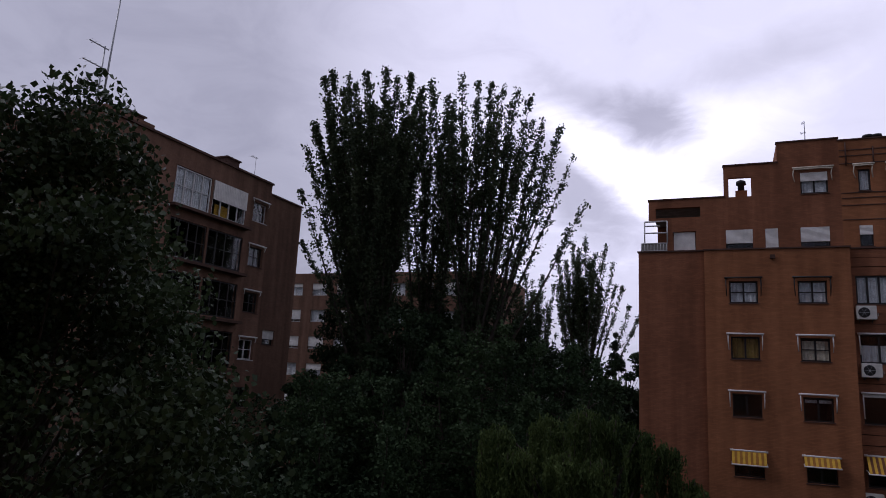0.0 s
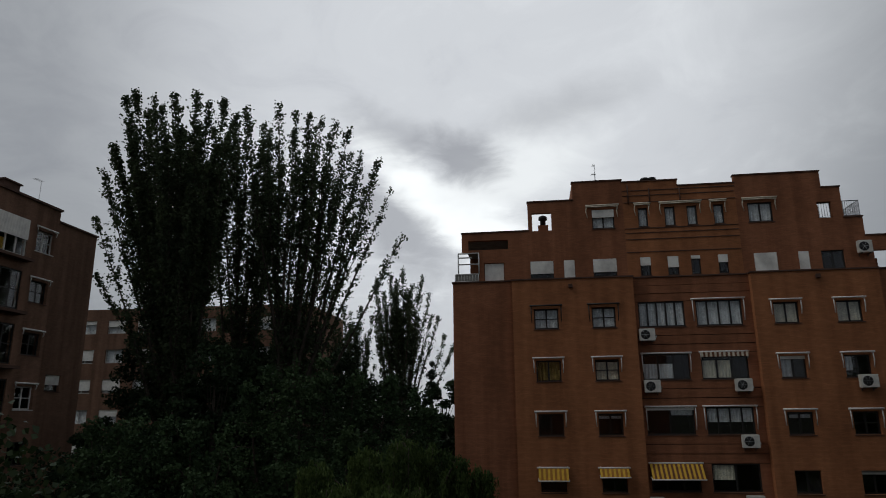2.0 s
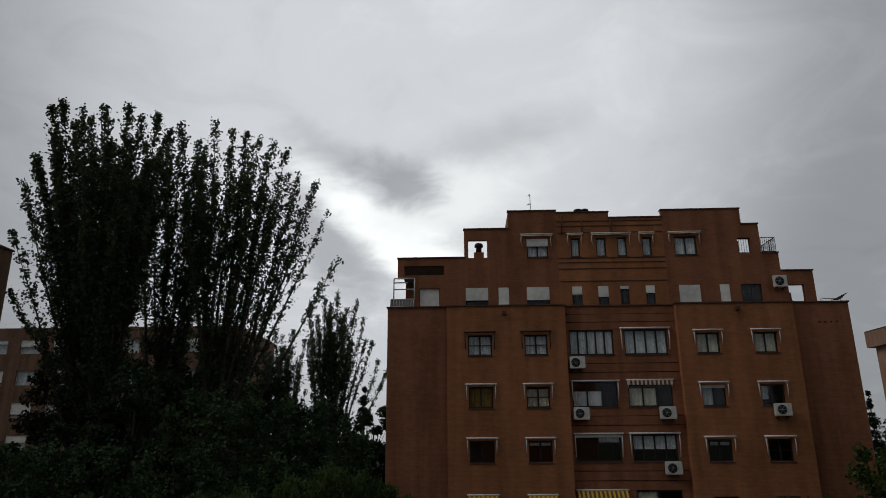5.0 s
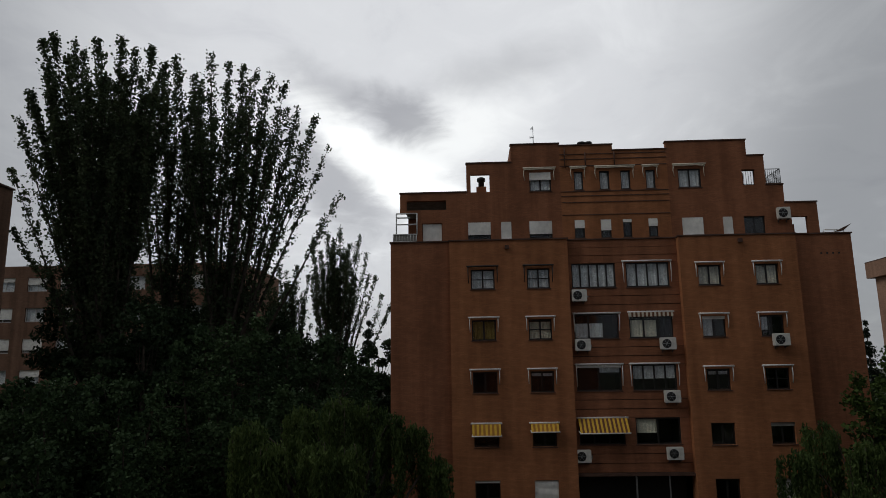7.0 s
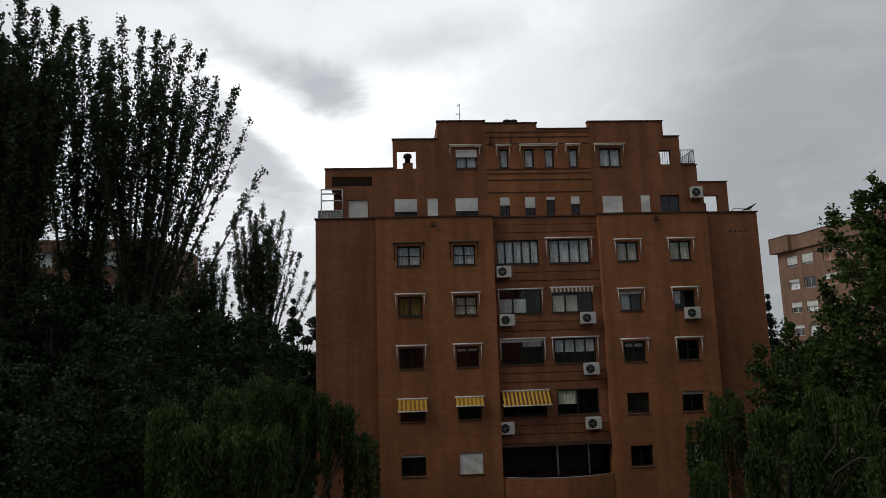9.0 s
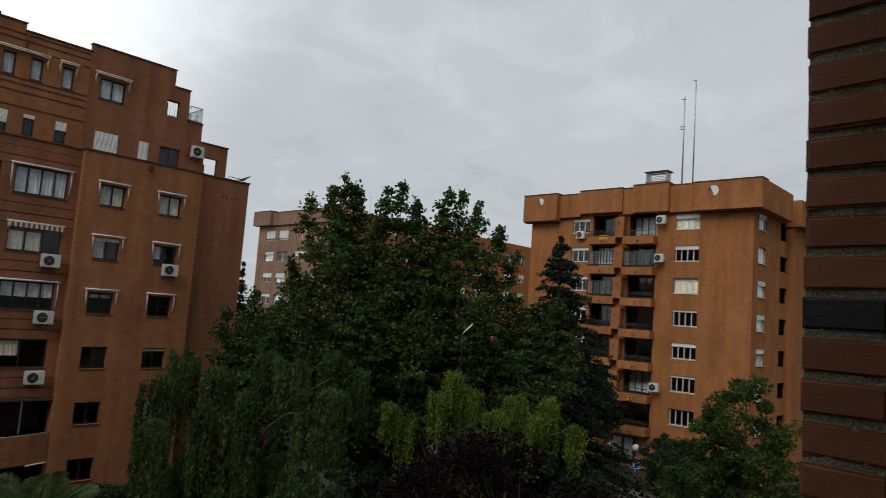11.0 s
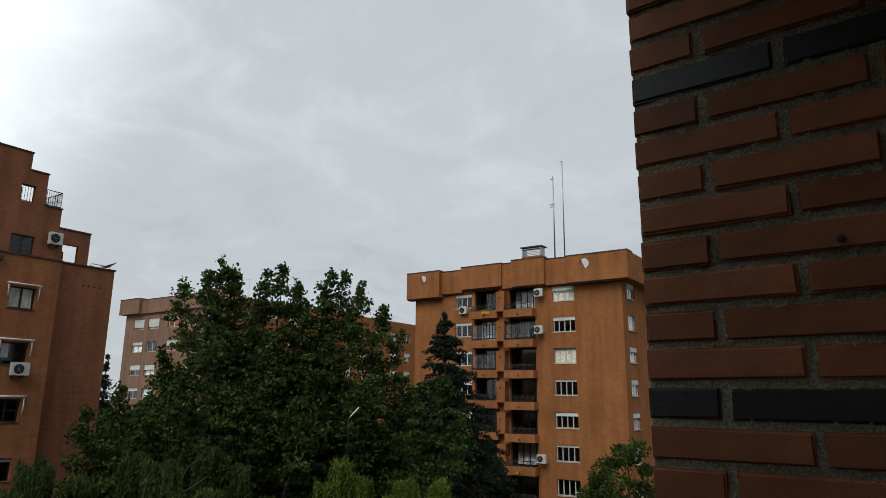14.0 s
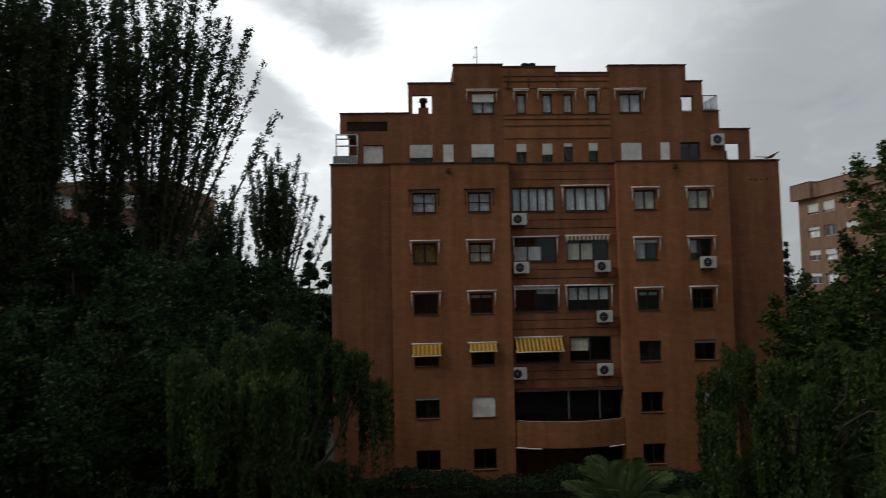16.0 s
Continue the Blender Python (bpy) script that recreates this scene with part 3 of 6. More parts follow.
def build_main():
    b = thing("apartment_building", MAIN, "stepped dark red brick apartment block with recessed balconies", "building")
    depth = 12.0
    top = EYE + 7.25

    def row_z(i):
        return R1_TOP - PITCH * i - WIN_H

    # outer bays, set back a little; their shading is in the darker brick tone
    for x0, x1 in ((-4.49, -1.12), (18.06, 21.27)):
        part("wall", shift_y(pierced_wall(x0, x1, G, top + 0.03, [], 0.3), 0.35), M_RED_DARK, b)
        part("coping", boxes((x0 - 0.06, x1 + 0.06, 0.28, 0.75, top + 0.034, top + 0.11)), M_COPING, b)
    # projecting bays with the window columns
    for x0, x1, cols in ((-1.12, 5.5, COLS[:2]), (11.66, 18.06, COLS[2:])):
        holes = [(x, x + w, row_z(i), row_z(i) + WIN_H) for x, w in cols for i in range(6)]
        part("wall", pierced_wall(x0, x1, G, top, holes, 0.3), M_RED, b)
        part("coping", boxes((x0 - 0.05, x1 + 0.05, -0.06, 0.4, top + 0.004, top + 0.08)), M_COPING, b)
        for xs in (x0, x1 - 0.3):
            part("return_wall", boxes((xs, xs + 0.3, 0.302, 0.9, G, top - 0.01)), M_RED, b)
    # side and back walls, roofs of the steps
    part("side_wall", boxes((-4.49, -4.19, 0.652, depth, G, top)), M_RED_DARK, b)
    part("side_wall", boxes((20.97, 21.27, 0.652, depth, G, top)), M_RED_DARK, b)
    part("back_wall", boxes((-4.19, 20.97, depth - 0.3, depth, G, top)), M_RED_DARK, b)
    part("roof", boxes((-4.18, 20.96, 0.66, depth - 0.31, top - 0.35, top - 0.08)), M_ROOF, b)
    # central recess: brick spandrels in grooved strips between glazed openings, shade in the darker tone
    cx0, cx1, cy = 5.5, 11.66, 0.45
    balc = [(5.72, 8.17), (8.76, 11.15)]
    for i in range(5):
        zt, zb = R1_TOP + 0.28 - PITCH * i, R1_TOP - 1.1 - PITCH * i
        if i < 4:
            for a, c in ((cx0, balc[0][0]), (balc[0][1], balc[1][0]), (balc[1][1], cx1)):
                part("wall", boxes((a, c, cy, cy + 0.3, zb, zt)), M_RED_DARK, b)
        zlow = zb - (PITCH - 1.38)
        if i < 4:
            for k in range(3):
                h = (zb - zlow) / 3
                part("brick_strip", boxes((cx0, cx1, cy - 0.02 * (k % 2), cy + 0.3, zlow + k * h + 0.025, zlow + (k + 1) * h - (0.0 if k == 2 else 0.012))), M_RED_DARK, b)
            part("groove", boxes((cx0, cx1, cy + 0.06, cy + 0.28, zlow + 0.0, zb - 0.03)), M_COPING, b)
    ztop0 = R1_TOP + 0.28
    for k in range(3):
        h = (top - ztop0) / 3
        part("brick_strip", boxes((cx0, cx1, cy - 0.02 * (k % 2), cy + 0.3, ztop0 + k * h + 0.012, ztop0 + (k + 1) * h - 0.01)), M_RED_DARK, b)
    part("coping", boxes((cx0 + 0.05, cx1 - 0.05, cy - 0.06, cy + 0.4, top + 0.003, top + 0.07)), M_COPING, b)
    # the open lower balconies with bowed parapets
    zf = R1_TOP - 1.1 - PITCH * 3 - (PITCH - 1.38)
    part("soffit", boxes((cx0, cx1, 0.2, 3.0, zf - 0.14, zf - 0.002)), M_COPING, b)
    # darker brown brick here puts the recess shade into the colour
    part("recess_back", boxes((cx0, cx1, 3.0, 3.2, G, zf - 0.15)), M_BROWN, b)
    for level, (z0, z1) in enumerate(((EYE - 8.5, EYE - 7.15), (EYE - 11.9, EYE - 10.6))):
        bm = bmesh.new()
        n = 18
        for k in range(n):
            a, c = cx0 + (cx1 - cx0) * k / n, cx0 + (cx1 - cx0) * (k + 1) / n
            def bow(x):
                s = (x - cx0) / (cx1 - cx0) * 2 - 1
                return -0.75 * (1 - s * s) + 0.1
            for lo, hi in ((z0, z0 + 0.42), (z0 + 0.44, z0 + 0.88), (z0 + 0.9, z1)):
                vs = [bm.verts.new(p) for zz in (lo, hi) for p in ((a, bow(a), zz), (c, bow(c), zz), (c, bow(c) + 0.2, zz), (a, bow(a) + 0.2, zz))]
                for q in ((0, 1, 5, 4), (2, 3, 7, 6), (4, 5, 6, 7), (3, 2, 1, 0)):
                    bm.faces.new([vs[j] for j in q])
        bmesh.ops.remove_doubles(bm, verts=bm.verts, dist=0.021)
        part("bowed_parapet", bm, M_RED, b)
        pts = [(cx0 + (cx1 - cx0) * k / 18, bow(cx0 + (cx1 - cx0) * k / 18) + 0.08, z1 + 0.05) for k in range(19)]
        part("handrail", tube(bmesh.new(), pts, [0.035] * 19, 6), M_STEEL, b)
        part("balcony_slab", boxes((cx0, cx1, 0.32, 2.98, z0 - 0.02, z0 + 0.12)), M_SLAB, b)
        part("white_edge", tube(bmesh.new(), [(x, y - 0.09, z0 - 0.05) for x, y, z in pts[:5]], [0.045] * 5, 6), M_AWN_BAR, b)
        part("white_edge", tube(bmesh.new(), [(x, y - 0.09, z0 - 0.05) for x, y, z in pts[-4:]], [0.045] * 4, 6), M_AWN_BAR, b)
    part("post", boxes((8.55, 8.63, 0.3, 0.38, EYE - 7.12, zf - 0.15)), M_STEEL, b)
    part("post", boxes((10.3, 10.36, 0.3, 0.36, EYE - 7.12, zf - 0.15)), M_STEEL, b)
    # black sheet added for the deep shade inside the open balconies
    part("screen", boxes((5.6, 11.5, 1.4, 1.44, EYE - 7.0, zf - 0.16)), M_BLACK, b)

    # windows of the main storeys
    looks = {
        (0, 0): dict(panes=2, bars=1, curtain=M_CURTAIN), (0, 1): dict(panes=2, bars=1, curtain=M_CURTAIN),
        (0, 2): dict(panes=2, curtain=M_CURTAIN_CREAM), (0, 3): dict(panes=2, curtain=M_CURTAIN_CREAM),
        (1, 0): dict(panes=2, curtain=M_CURTAIN_OCHRE), (1, 1): dict(panes=2, bars=1, curtain=M_CURTAIN_CREAM, drawn=(0.0, 1.0, 0.0, 0.9)),
        (1, 2): dict(panes=2, blind=0.15, curtain=M_CURTAIN, drawn=(0.0, 0.5, 0.0, 1.0)), (1, 3): dict(panes=2, bars=0, curtain=M_CURTAIN, drawn=(0.0, 0.35, 0.3, 1.0)),
        (2, 0): dict(panes=2), (2, 1): dict(panes=2, curtain=M_CURTAIN, drawn=(0.0, 1.0, 0.78, 0.92)), (2, 2): dict(panes=2, curtain=M_CURTAIN, drawn=(0.1, 1.0, 0.74, 0.9)), (2, 3): dict(panes=2, bars=1),
        (3, 0): dict(panes=2), (3, 1): dict(panes=2), (3, 2): dict(panes=2), (3, 3): dict(panes=2, blind=0.18, blind_mat=M_BLIND_GREY),
        (4, 0): dict(panes=2, blind=0.12), (4, 1): dict(panes=2, blind=1.0), (4, 2): dict(panes=2), (4, 3): dict(panes=2, blind=0.9, blind_mat=M_BLIND_GREY),
    }
    for i in range(6):
        for c, (x, w) in enumerate(COLS):
            window(b, x, row_z(i), w, WIN_H, **looks.get((i, c), dict(panes=2)))
    # glazed balconies
    glz = [[dict(panes=5, bars=0, curtain=M_CURTAIN), dict(panes=4, curtain=M_CURTAIN)],
           [dict(panes=3, curtain=M_CURTAIN, drawn=(0.0, 0.68, 0.0, 0.62)), dict(panes=3, curtain=M_CURTAIN_CREAM, drawn=(0.0, 0.64, 0.0, 0.72))],
           [dict(panes=2, blind=0.1, curtain=M_CURTAIN, drawn=(0.5, 1.0, 0.72, 0.92)), dict(panes=4, curtain=M_CURTAIN, drawn=(0.0, 1.0, 0.45, 1.0))],
           [dict(panes=3), dict(panes=2, blind_mat=M_BLIND, curtain=M_CURTAIN_CREAM, drawn=(0.0, 0.48, 0.42, 1.0))]]
    for i in range(4):
        for k, (a, c) in enumerate(balc):
            window(b, a, R1_TOP - 1.1 - PITCH * i, c - a, 1.38, y=cy, inset=0.08, **glz[i][k])

    # attic storeys: stepped silhouette
    at = 0.9
    def attic(x0, x1, z0, z1, holes, mat, y=at, deep=5.0):
        part("attic_wall", shift_y(pierced_wall(x0, x1, z0, z1, holes, 0.28), y), mat, b)
        part("attic_coping", boxes((x0 - 0.04, x1 + 0.04, y - 0.05, y + 0.33, z1 + 0.003, z1 + 0.07)), M_COPING, b)
    k = 1.0 + at / 37.0

    def X(v):
        return v * k

    def Z(v):
        return EYE + v * k

    A0 = Z(7.1)
    rowA = [(-0.04, 1.29, dict(panes=3, blind=0.7)), (1.82, 0.6, dict(panes=1, blind=0.97)), (3.42, 1.29, dict(panes=2, blind=0.72)),
            (5.97, 0.57, dict(panes=1, blind=0.45)), (7.43, 0.59, dict(panes=1, blind=0.6)), (8.67, 0.5, dict(panes=1, blind=0.18)), (10.09, 0.52, dict(panes=1, blind=0.42)),
            (11.95, 1.18, dict(panes=2, blind=0.98)), (14.21, 0.54, dict(panes=1, blind=0.98)), (15.37, 1.15, dict(panes=2))]
    # rowB: pale sheets behind the glass imitate sky reflected in the panes
    rowB = [(3.52, 1.23, dict(panes=2, blind=0.42, curtain=M_CURTAIN)), (6.06, 0.52, dict(panes=1, curtain=M_CURTAIN)), (7.5, 0.57, dict(panes=1, curtain=M_CURTAIN)), (8.7, 0.55, dict(panes=1, curtain=M_CURTAIN)),
            (10.12, 0.54, dict(panes=1, curtain=M_CURTAIN)), (11.93, 1.28, dict(panes=2, curtain=M_CURTAIN))]
    holesA = [(X(x), X(x + w), Z(7.28), Z(8.32)) for x, w, _ in rowA]
    holesB = [(X(x), X(x + w), Z(10.07), Z(11.17)) for x, w, _ in rowB]
    perg_l = (X(0.16), X(1.25), Z(10.09), Z(11.15))
    perg_m = (X(15.5), X(16.23), Z(10.12), Z(11.03))
    perg_r = (X(17.98), X(18.86), Z(7.3), Z(8.25))
    attic(X(-3.91), X(-0.08), A0, Z(10.1), [(X(-3.54), X(-1.26), Z(9.11), Z(9.66)), (X(-2.66), X(-1.5), Z(7.3), Z(8.33)), (X(-3.95), X(-2.9), Z(7.3), Z(8.95))], M_RED_DARK)
    attic(X(-0.08) + 0.001, X(2.5), A0, Z(11.8), holesA + [perg_l], M_RED_DARK)
    attic(X(2.5) + 0.001, X(5.28), A0, Z(12.86), holesA + holesB, M_RED_DARK)
    attic(X(8.32) + 0.001, X(11.36), A0, Z(12.36), holesA + holesB, M_RED)
    attic(X(5.28) + 0.001, X(8.32), A0, Z(12.72), holesA + holesB, M_RED)
    attic(X(11.36) + 0.001, X(15.85), A0, Z(12.78), holesA + holesB + [perg_m], M_RED_DARK)
    attic(X(15.85) + 0.001, X(16.78), A0, Z(11.84), holesA + [perg_m], M_RED_DARK)
    attic(X(16.78) + 0.001, X(17.7), A0, Z(10.1), [], M_RED_DARK)
    attic(X(17.7) + 0.001, X(19.44), A0, Z(9.05), [perg_r], M_RED_DARK)
    part("opening_back", boxes((X(15.48), X(15.92), at + 0.9, at + 1.0, Z(10.1), Z(11.1))), M_RED_DARK, b)
    part("opening_back", boxes((X(17.9), X(18.5), at + 0.9, at + 1.0, Z(7.2), Z(7.98))), M_RED_DARK, b)
    # horizontal grooves across the middle of the attic, as shallow ledges
    for zz in (7.05, 8.62, 9.35, 9.72, 9.98, 11.5, 11.9, 12.2):
        part("string_course", boxes((X(5.3), X(11.34), at - 0.03, at - 0.002, Z(zz) - 0.02, Z(zz) + 0.02)), M_COPING, b)
    for x in (6.75, 8.4):
        if x < 7:
            part("downpipe", tube(bmesh.new(), [(X(x) - 1.2, at - 0.05, Z(11.4)), (X(x) - 1.2, at - 0.05, Z(12.6))], [0.035, 0.035], 6), M_COPING, b)
        part("downpipe", tube(bmesh.new(), [(X(x), at - 0.05, Z(11.4)), (X(x), at - 0.05, Z(12.3))], [0.035, 0.035], 6), M_COPING, b)
    # returns, floors and backs that close the attic
    part("attic_side", boxes((X(2.5), X(2.5) + 0.25, at + 0.282, 6.0, Z(10.2), Z(12.84))), M_RED_DARK, b)
    part("attic_side", boxes((X(15.85) - 0.25, X(15.85), at + 0.282, 6.0, Z(11.2), Z(12.76))), M_RED_DARK, b)
    part("attic_roof", boxes((X(2.76), X(15.6), at + 0.29, 6.0, Z(12.1), Z(12.3))), M_ROOF, b)
    part("attic_back", boxes((X(2.5), X(15.85), 6.01, 6.25, top, Z(12.3))), M_RED_DARK, b)
    part("attic_terrace", boxes((X(-3.9), X(2.48), at + 0.29, 6.0, Z(9.75), Z(10.0))), M_ROOF, b)
    part("attic_terrace", boxes((X(15.9), X(17.7), at + 0.29, 6.0, Z(9.75), Z(10.0))), M_ROOF, b)
    part("attic_back", boxes((X(-3.9), X(2.45), 6.01, 6.25, top, Z(9.9))), M_RED_DARK, b)
    part("attic_back", boxes((X(15.9), X(17.7), 6.01, 6.25, top, Z(9.9))), M_RED_DARK, b)
    part("attic_side", boxes((X(-1.2), X(-1.2) + 0.2, at + 0.29, 6.0, top, Z(9.7))), M_RED_DARK, b)
    for (x, w, kw), zz, hh in [(r, 7.28, 1.04) for r in rowA] + [(r, 10.07, 1.1) for r in rowB]:
        window(b, X(x), Z(zz), w * k, hh * k, y=at, inset=0.1, **kw)
    part("terrace_panel", boxes((X(-2.62), X(-1.54), at + 0.1, at + 0.14, Z(7.3), Z(8.3))), M_BLIND, b, "pale panel")
    # terrace rails
    railing("terrace_rail", b, [(-4.35, 0.55, top + 0.08), (X(-2.95), 0.55, top + 0.08)], 0.5, M_ALU_WHITE, 0.16, 0.02)
    part("rail_panel", boxes((-4.35, X(-2.95), 0.58, 0.6, top + 0.14, top + 0.55)), M_BLIND_GREY, b)
    bm = bmesh.new()
    for p, q in (((-4.2, 0.7, 1.85), (-3.0, 0.7, 1.85)), ((-4.2, 0.7, 1.2), (-3.0, 0.7, 1.2)), ((-4.2, 0.7, 0.0), (-4.2, 0.7, 1.85)), ((-3.0, 0.7, 0.6), (-3.0, 0.7, 1.85)), ((-4.2, 0.7, 1.6), (-3.4, 0.7, 1.6))):
        tube(bm, [(p[0], p[1], top + p[2]), (q[0], q[1], top + q[2])], [0.04, 0.04], 6)
    part("canopy_frame", bm, M_ALU_WHITE, b)
    railing("terrace_rail", b, [(X(16.85), at + 0.1, Z(10.15)), (X(17.65), at + 0.1, Z(10.15)), (X(17.65), at + 2.5, Z(10.15))], 0.92, M_IRON, 0.11)
    railing("terrace_rail", b, [(X(15.52), at + 0.2, Z(10.12)), (X(16.2), at + 0.2, Z(10.12))], 0.9, M_IRON, 0.13)
    rail = part("terrace_rail", tube(bmesh.new(), [(X(19.5), 0.5, top + 0.3), (20.7, 0.5, top + 0.28), (21.1, 0.5, top + 0.32)], [0.03] * 3, 6), M_ALU_WHITE, b)
    for x in (19.9, 20.5, 21.0):
        part("rail_post", tube(bmesh.new(), [(x, 0.5, top + 0.11), (x, 0.5, top + 0.3)], [0.02] * 2, 5), M_ALU_WHITE, rail)
    bm = bmesh.new()
    v = [bm.verts.new(p) for p in ((20.55, 0.45, top + 0.2), (20.95, 0.45, top + 0.22), (21.45, 0.45, top + 0.62), (20.55, 0.7, top + 0.2), (20.95, 0.7, top + 0.22), (21.45, 0.7, top + 0.62))]
    for q in ((0, 1, 2), (5, 4, 3), (0, 3, 4, 1), (1, 4, 5, 2), (2, 5, 3, 0)):
        bm.faces.new([v[i] for i in q])
    part("corner_spout", bm, M_COPING, b)
    for x, z in ((2.0, 6.75), (14.9, 6.85)):
        part("vent_cap", boxes((x, x + 0.22, -0.16, -0.002, EYE + z, EYE + z + 0.2)), M_COPING, b)
    for i in range(4):
        part("putlog_hole", boxes((19.5 + i * 0.32, 19.6 + i * 0.32, 0.335, 0.348, EYE + 6.15, EYE + 6.24)), M_BLACK, b)

    # awnings
    for (i, c) in ((0, 2), (0, 3), (1, 0), (1, 1), (1, 2), (1, 3), (2, 0), (2, 1), (2, 2), (2, 3)):
        x, w = COLS[c]
        awning(MAIN, x - 0.12, row_z(i) + WIN_H + 0.14, w + 0.24, arm=0.8 if (i, c) != (2, 3) else 0.95)
    for c in (0, 1):
        x, w = COLS[c]
        awning(MAIN, x - 0.15, row_z(0) + WIN_H + 0.17, w + 0.3, arm=0.95, bar=M_ALU_DARK, label="rolled awning with dark brown bar over a window")
        awning(MAIN, x - 0.1, row_z(3) + WIN_H + 0.12, w + 0.2, out=0.45, drop=0.62 - 0.18 * c, cloth=(M_YELLOW, M_OCHRE), label="let-down yellow and ochre striped awning over a window")
    awning(MAIN, 8.6, R1_TOP + 0.36, 2.65, y=cy, arm=1.2)
    awning(MAIN, 5.72, R1_TOP + 0.30 - PITCH, 2.5, y=cy, arm=1.0)
    awning(MAIN, 8.75, R1_TOP + 0.33 - PITCH, 2.4, y=cy, arm=0.4, valance=True, cloth=(M_STRIPE, M_RUST), label="rolled awning with a striped cream and rust valance")
    awning(MAIN, 5.72, R1_TOP + 0.34 - PITCH * 2, 2.5, y=cy, arm=1.2)
    awning(MAIN, 8.66, R1_TOP + 0.34 - PITCH * 2, 2.6, y=cy, arm=1.2)
    awning(MAIN, 5.68, R1_TOP + 0.32 - PITCH * 3, 2.6, y=cy, out=0.75, drop=0.75, cloth=(M_YELLOW, M_RUST), label="let-down yellow and rust striped balcony awning")
    for x, w in ((3.25, 1.75), (5.92, 0.8), (7.3, 2.2), (10.0, 0.8), (11.7, 1.75)):
        awning(MAIN, X(x), Z(11.42), w, y=at, arm=0.75, bar=M_STRIPE, worn=True, label="weathered rolled awning with torn cloth on the attic")
    # outdoor units
    for x, z, y in ((5.62, 3.74, cy), (5.68, 1.02, cy), (10.3, 1.02, cy), (10.32, -1.8, cy), (10.25, -4.75, cy), (5.4, -4.85, cy), (16.18, 1.12, 0.0)):
        air_conditioner(MAIN, x, EYE + z, y=y)
    air_conditioner(MAIN, X(17.1), Z(8.05), 0.7, 0.68, y=at)
    # roof furniture
    chimney_pot(MAIN, X(0.8), 2.6, Z(10.0), h=1.5)
    for x in (6.75, 7.15):
        chimney_pot(MAIN, X(x), at + 1.0, Z(12.3), h=1.0)
    chimney_pot(MAIN, X(2.3), 4.4, Z(10.0), h=2.7)
    chimney_pot(MAIN, X(15.45), 3.3, Z(12.2), h=0.9)
    aerial(MAIN, X(4.0), at + 1.6, Z(12.3), 2.3, "thin steel roof antenna with short bars", ((0.95, 0.12), (0.7, 0.2)))
    aerial(MAIN, X(3.6), at + 1.2, Z(12.3), 0.95, "small leaning aerial on the roof", ((0.9, 0.25),), lean=-0.3)


def shift_y(bm, y):
    bmesh.ops.translate(bm, vec=(0, y, 0), verts=bm.verts)
    return bm


build_main()

# ---- the orange block across the street, facing the other way ----
RIGHT = Matrix.Translation((56.0, 40.8, 0)) @ Matrix(((0, 1, 0, 0), (-1, 0, 0, 0), (0, 0, 1, 0), (0, 0, 0, 1)))


def cornice_box(b, x0, x1, z0, z1, out, deep=0.5):
    bm = boxes((x0, x1, -out, deep, z0, z1))
    part("cornice", bm, M_ORANGE, b)
    part("cornice_coping", boxes((x0 - 0.03, x1 + 0.03, -out - 0.04, deep, z1 + 0.003, z1 + 0.09)), M_COPING, b)
    # solid dark strip that stands in for the shade under the cornice
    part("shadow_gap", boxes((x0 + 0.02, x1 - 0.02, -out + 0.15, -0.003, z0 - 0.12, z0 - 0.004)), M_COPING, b)


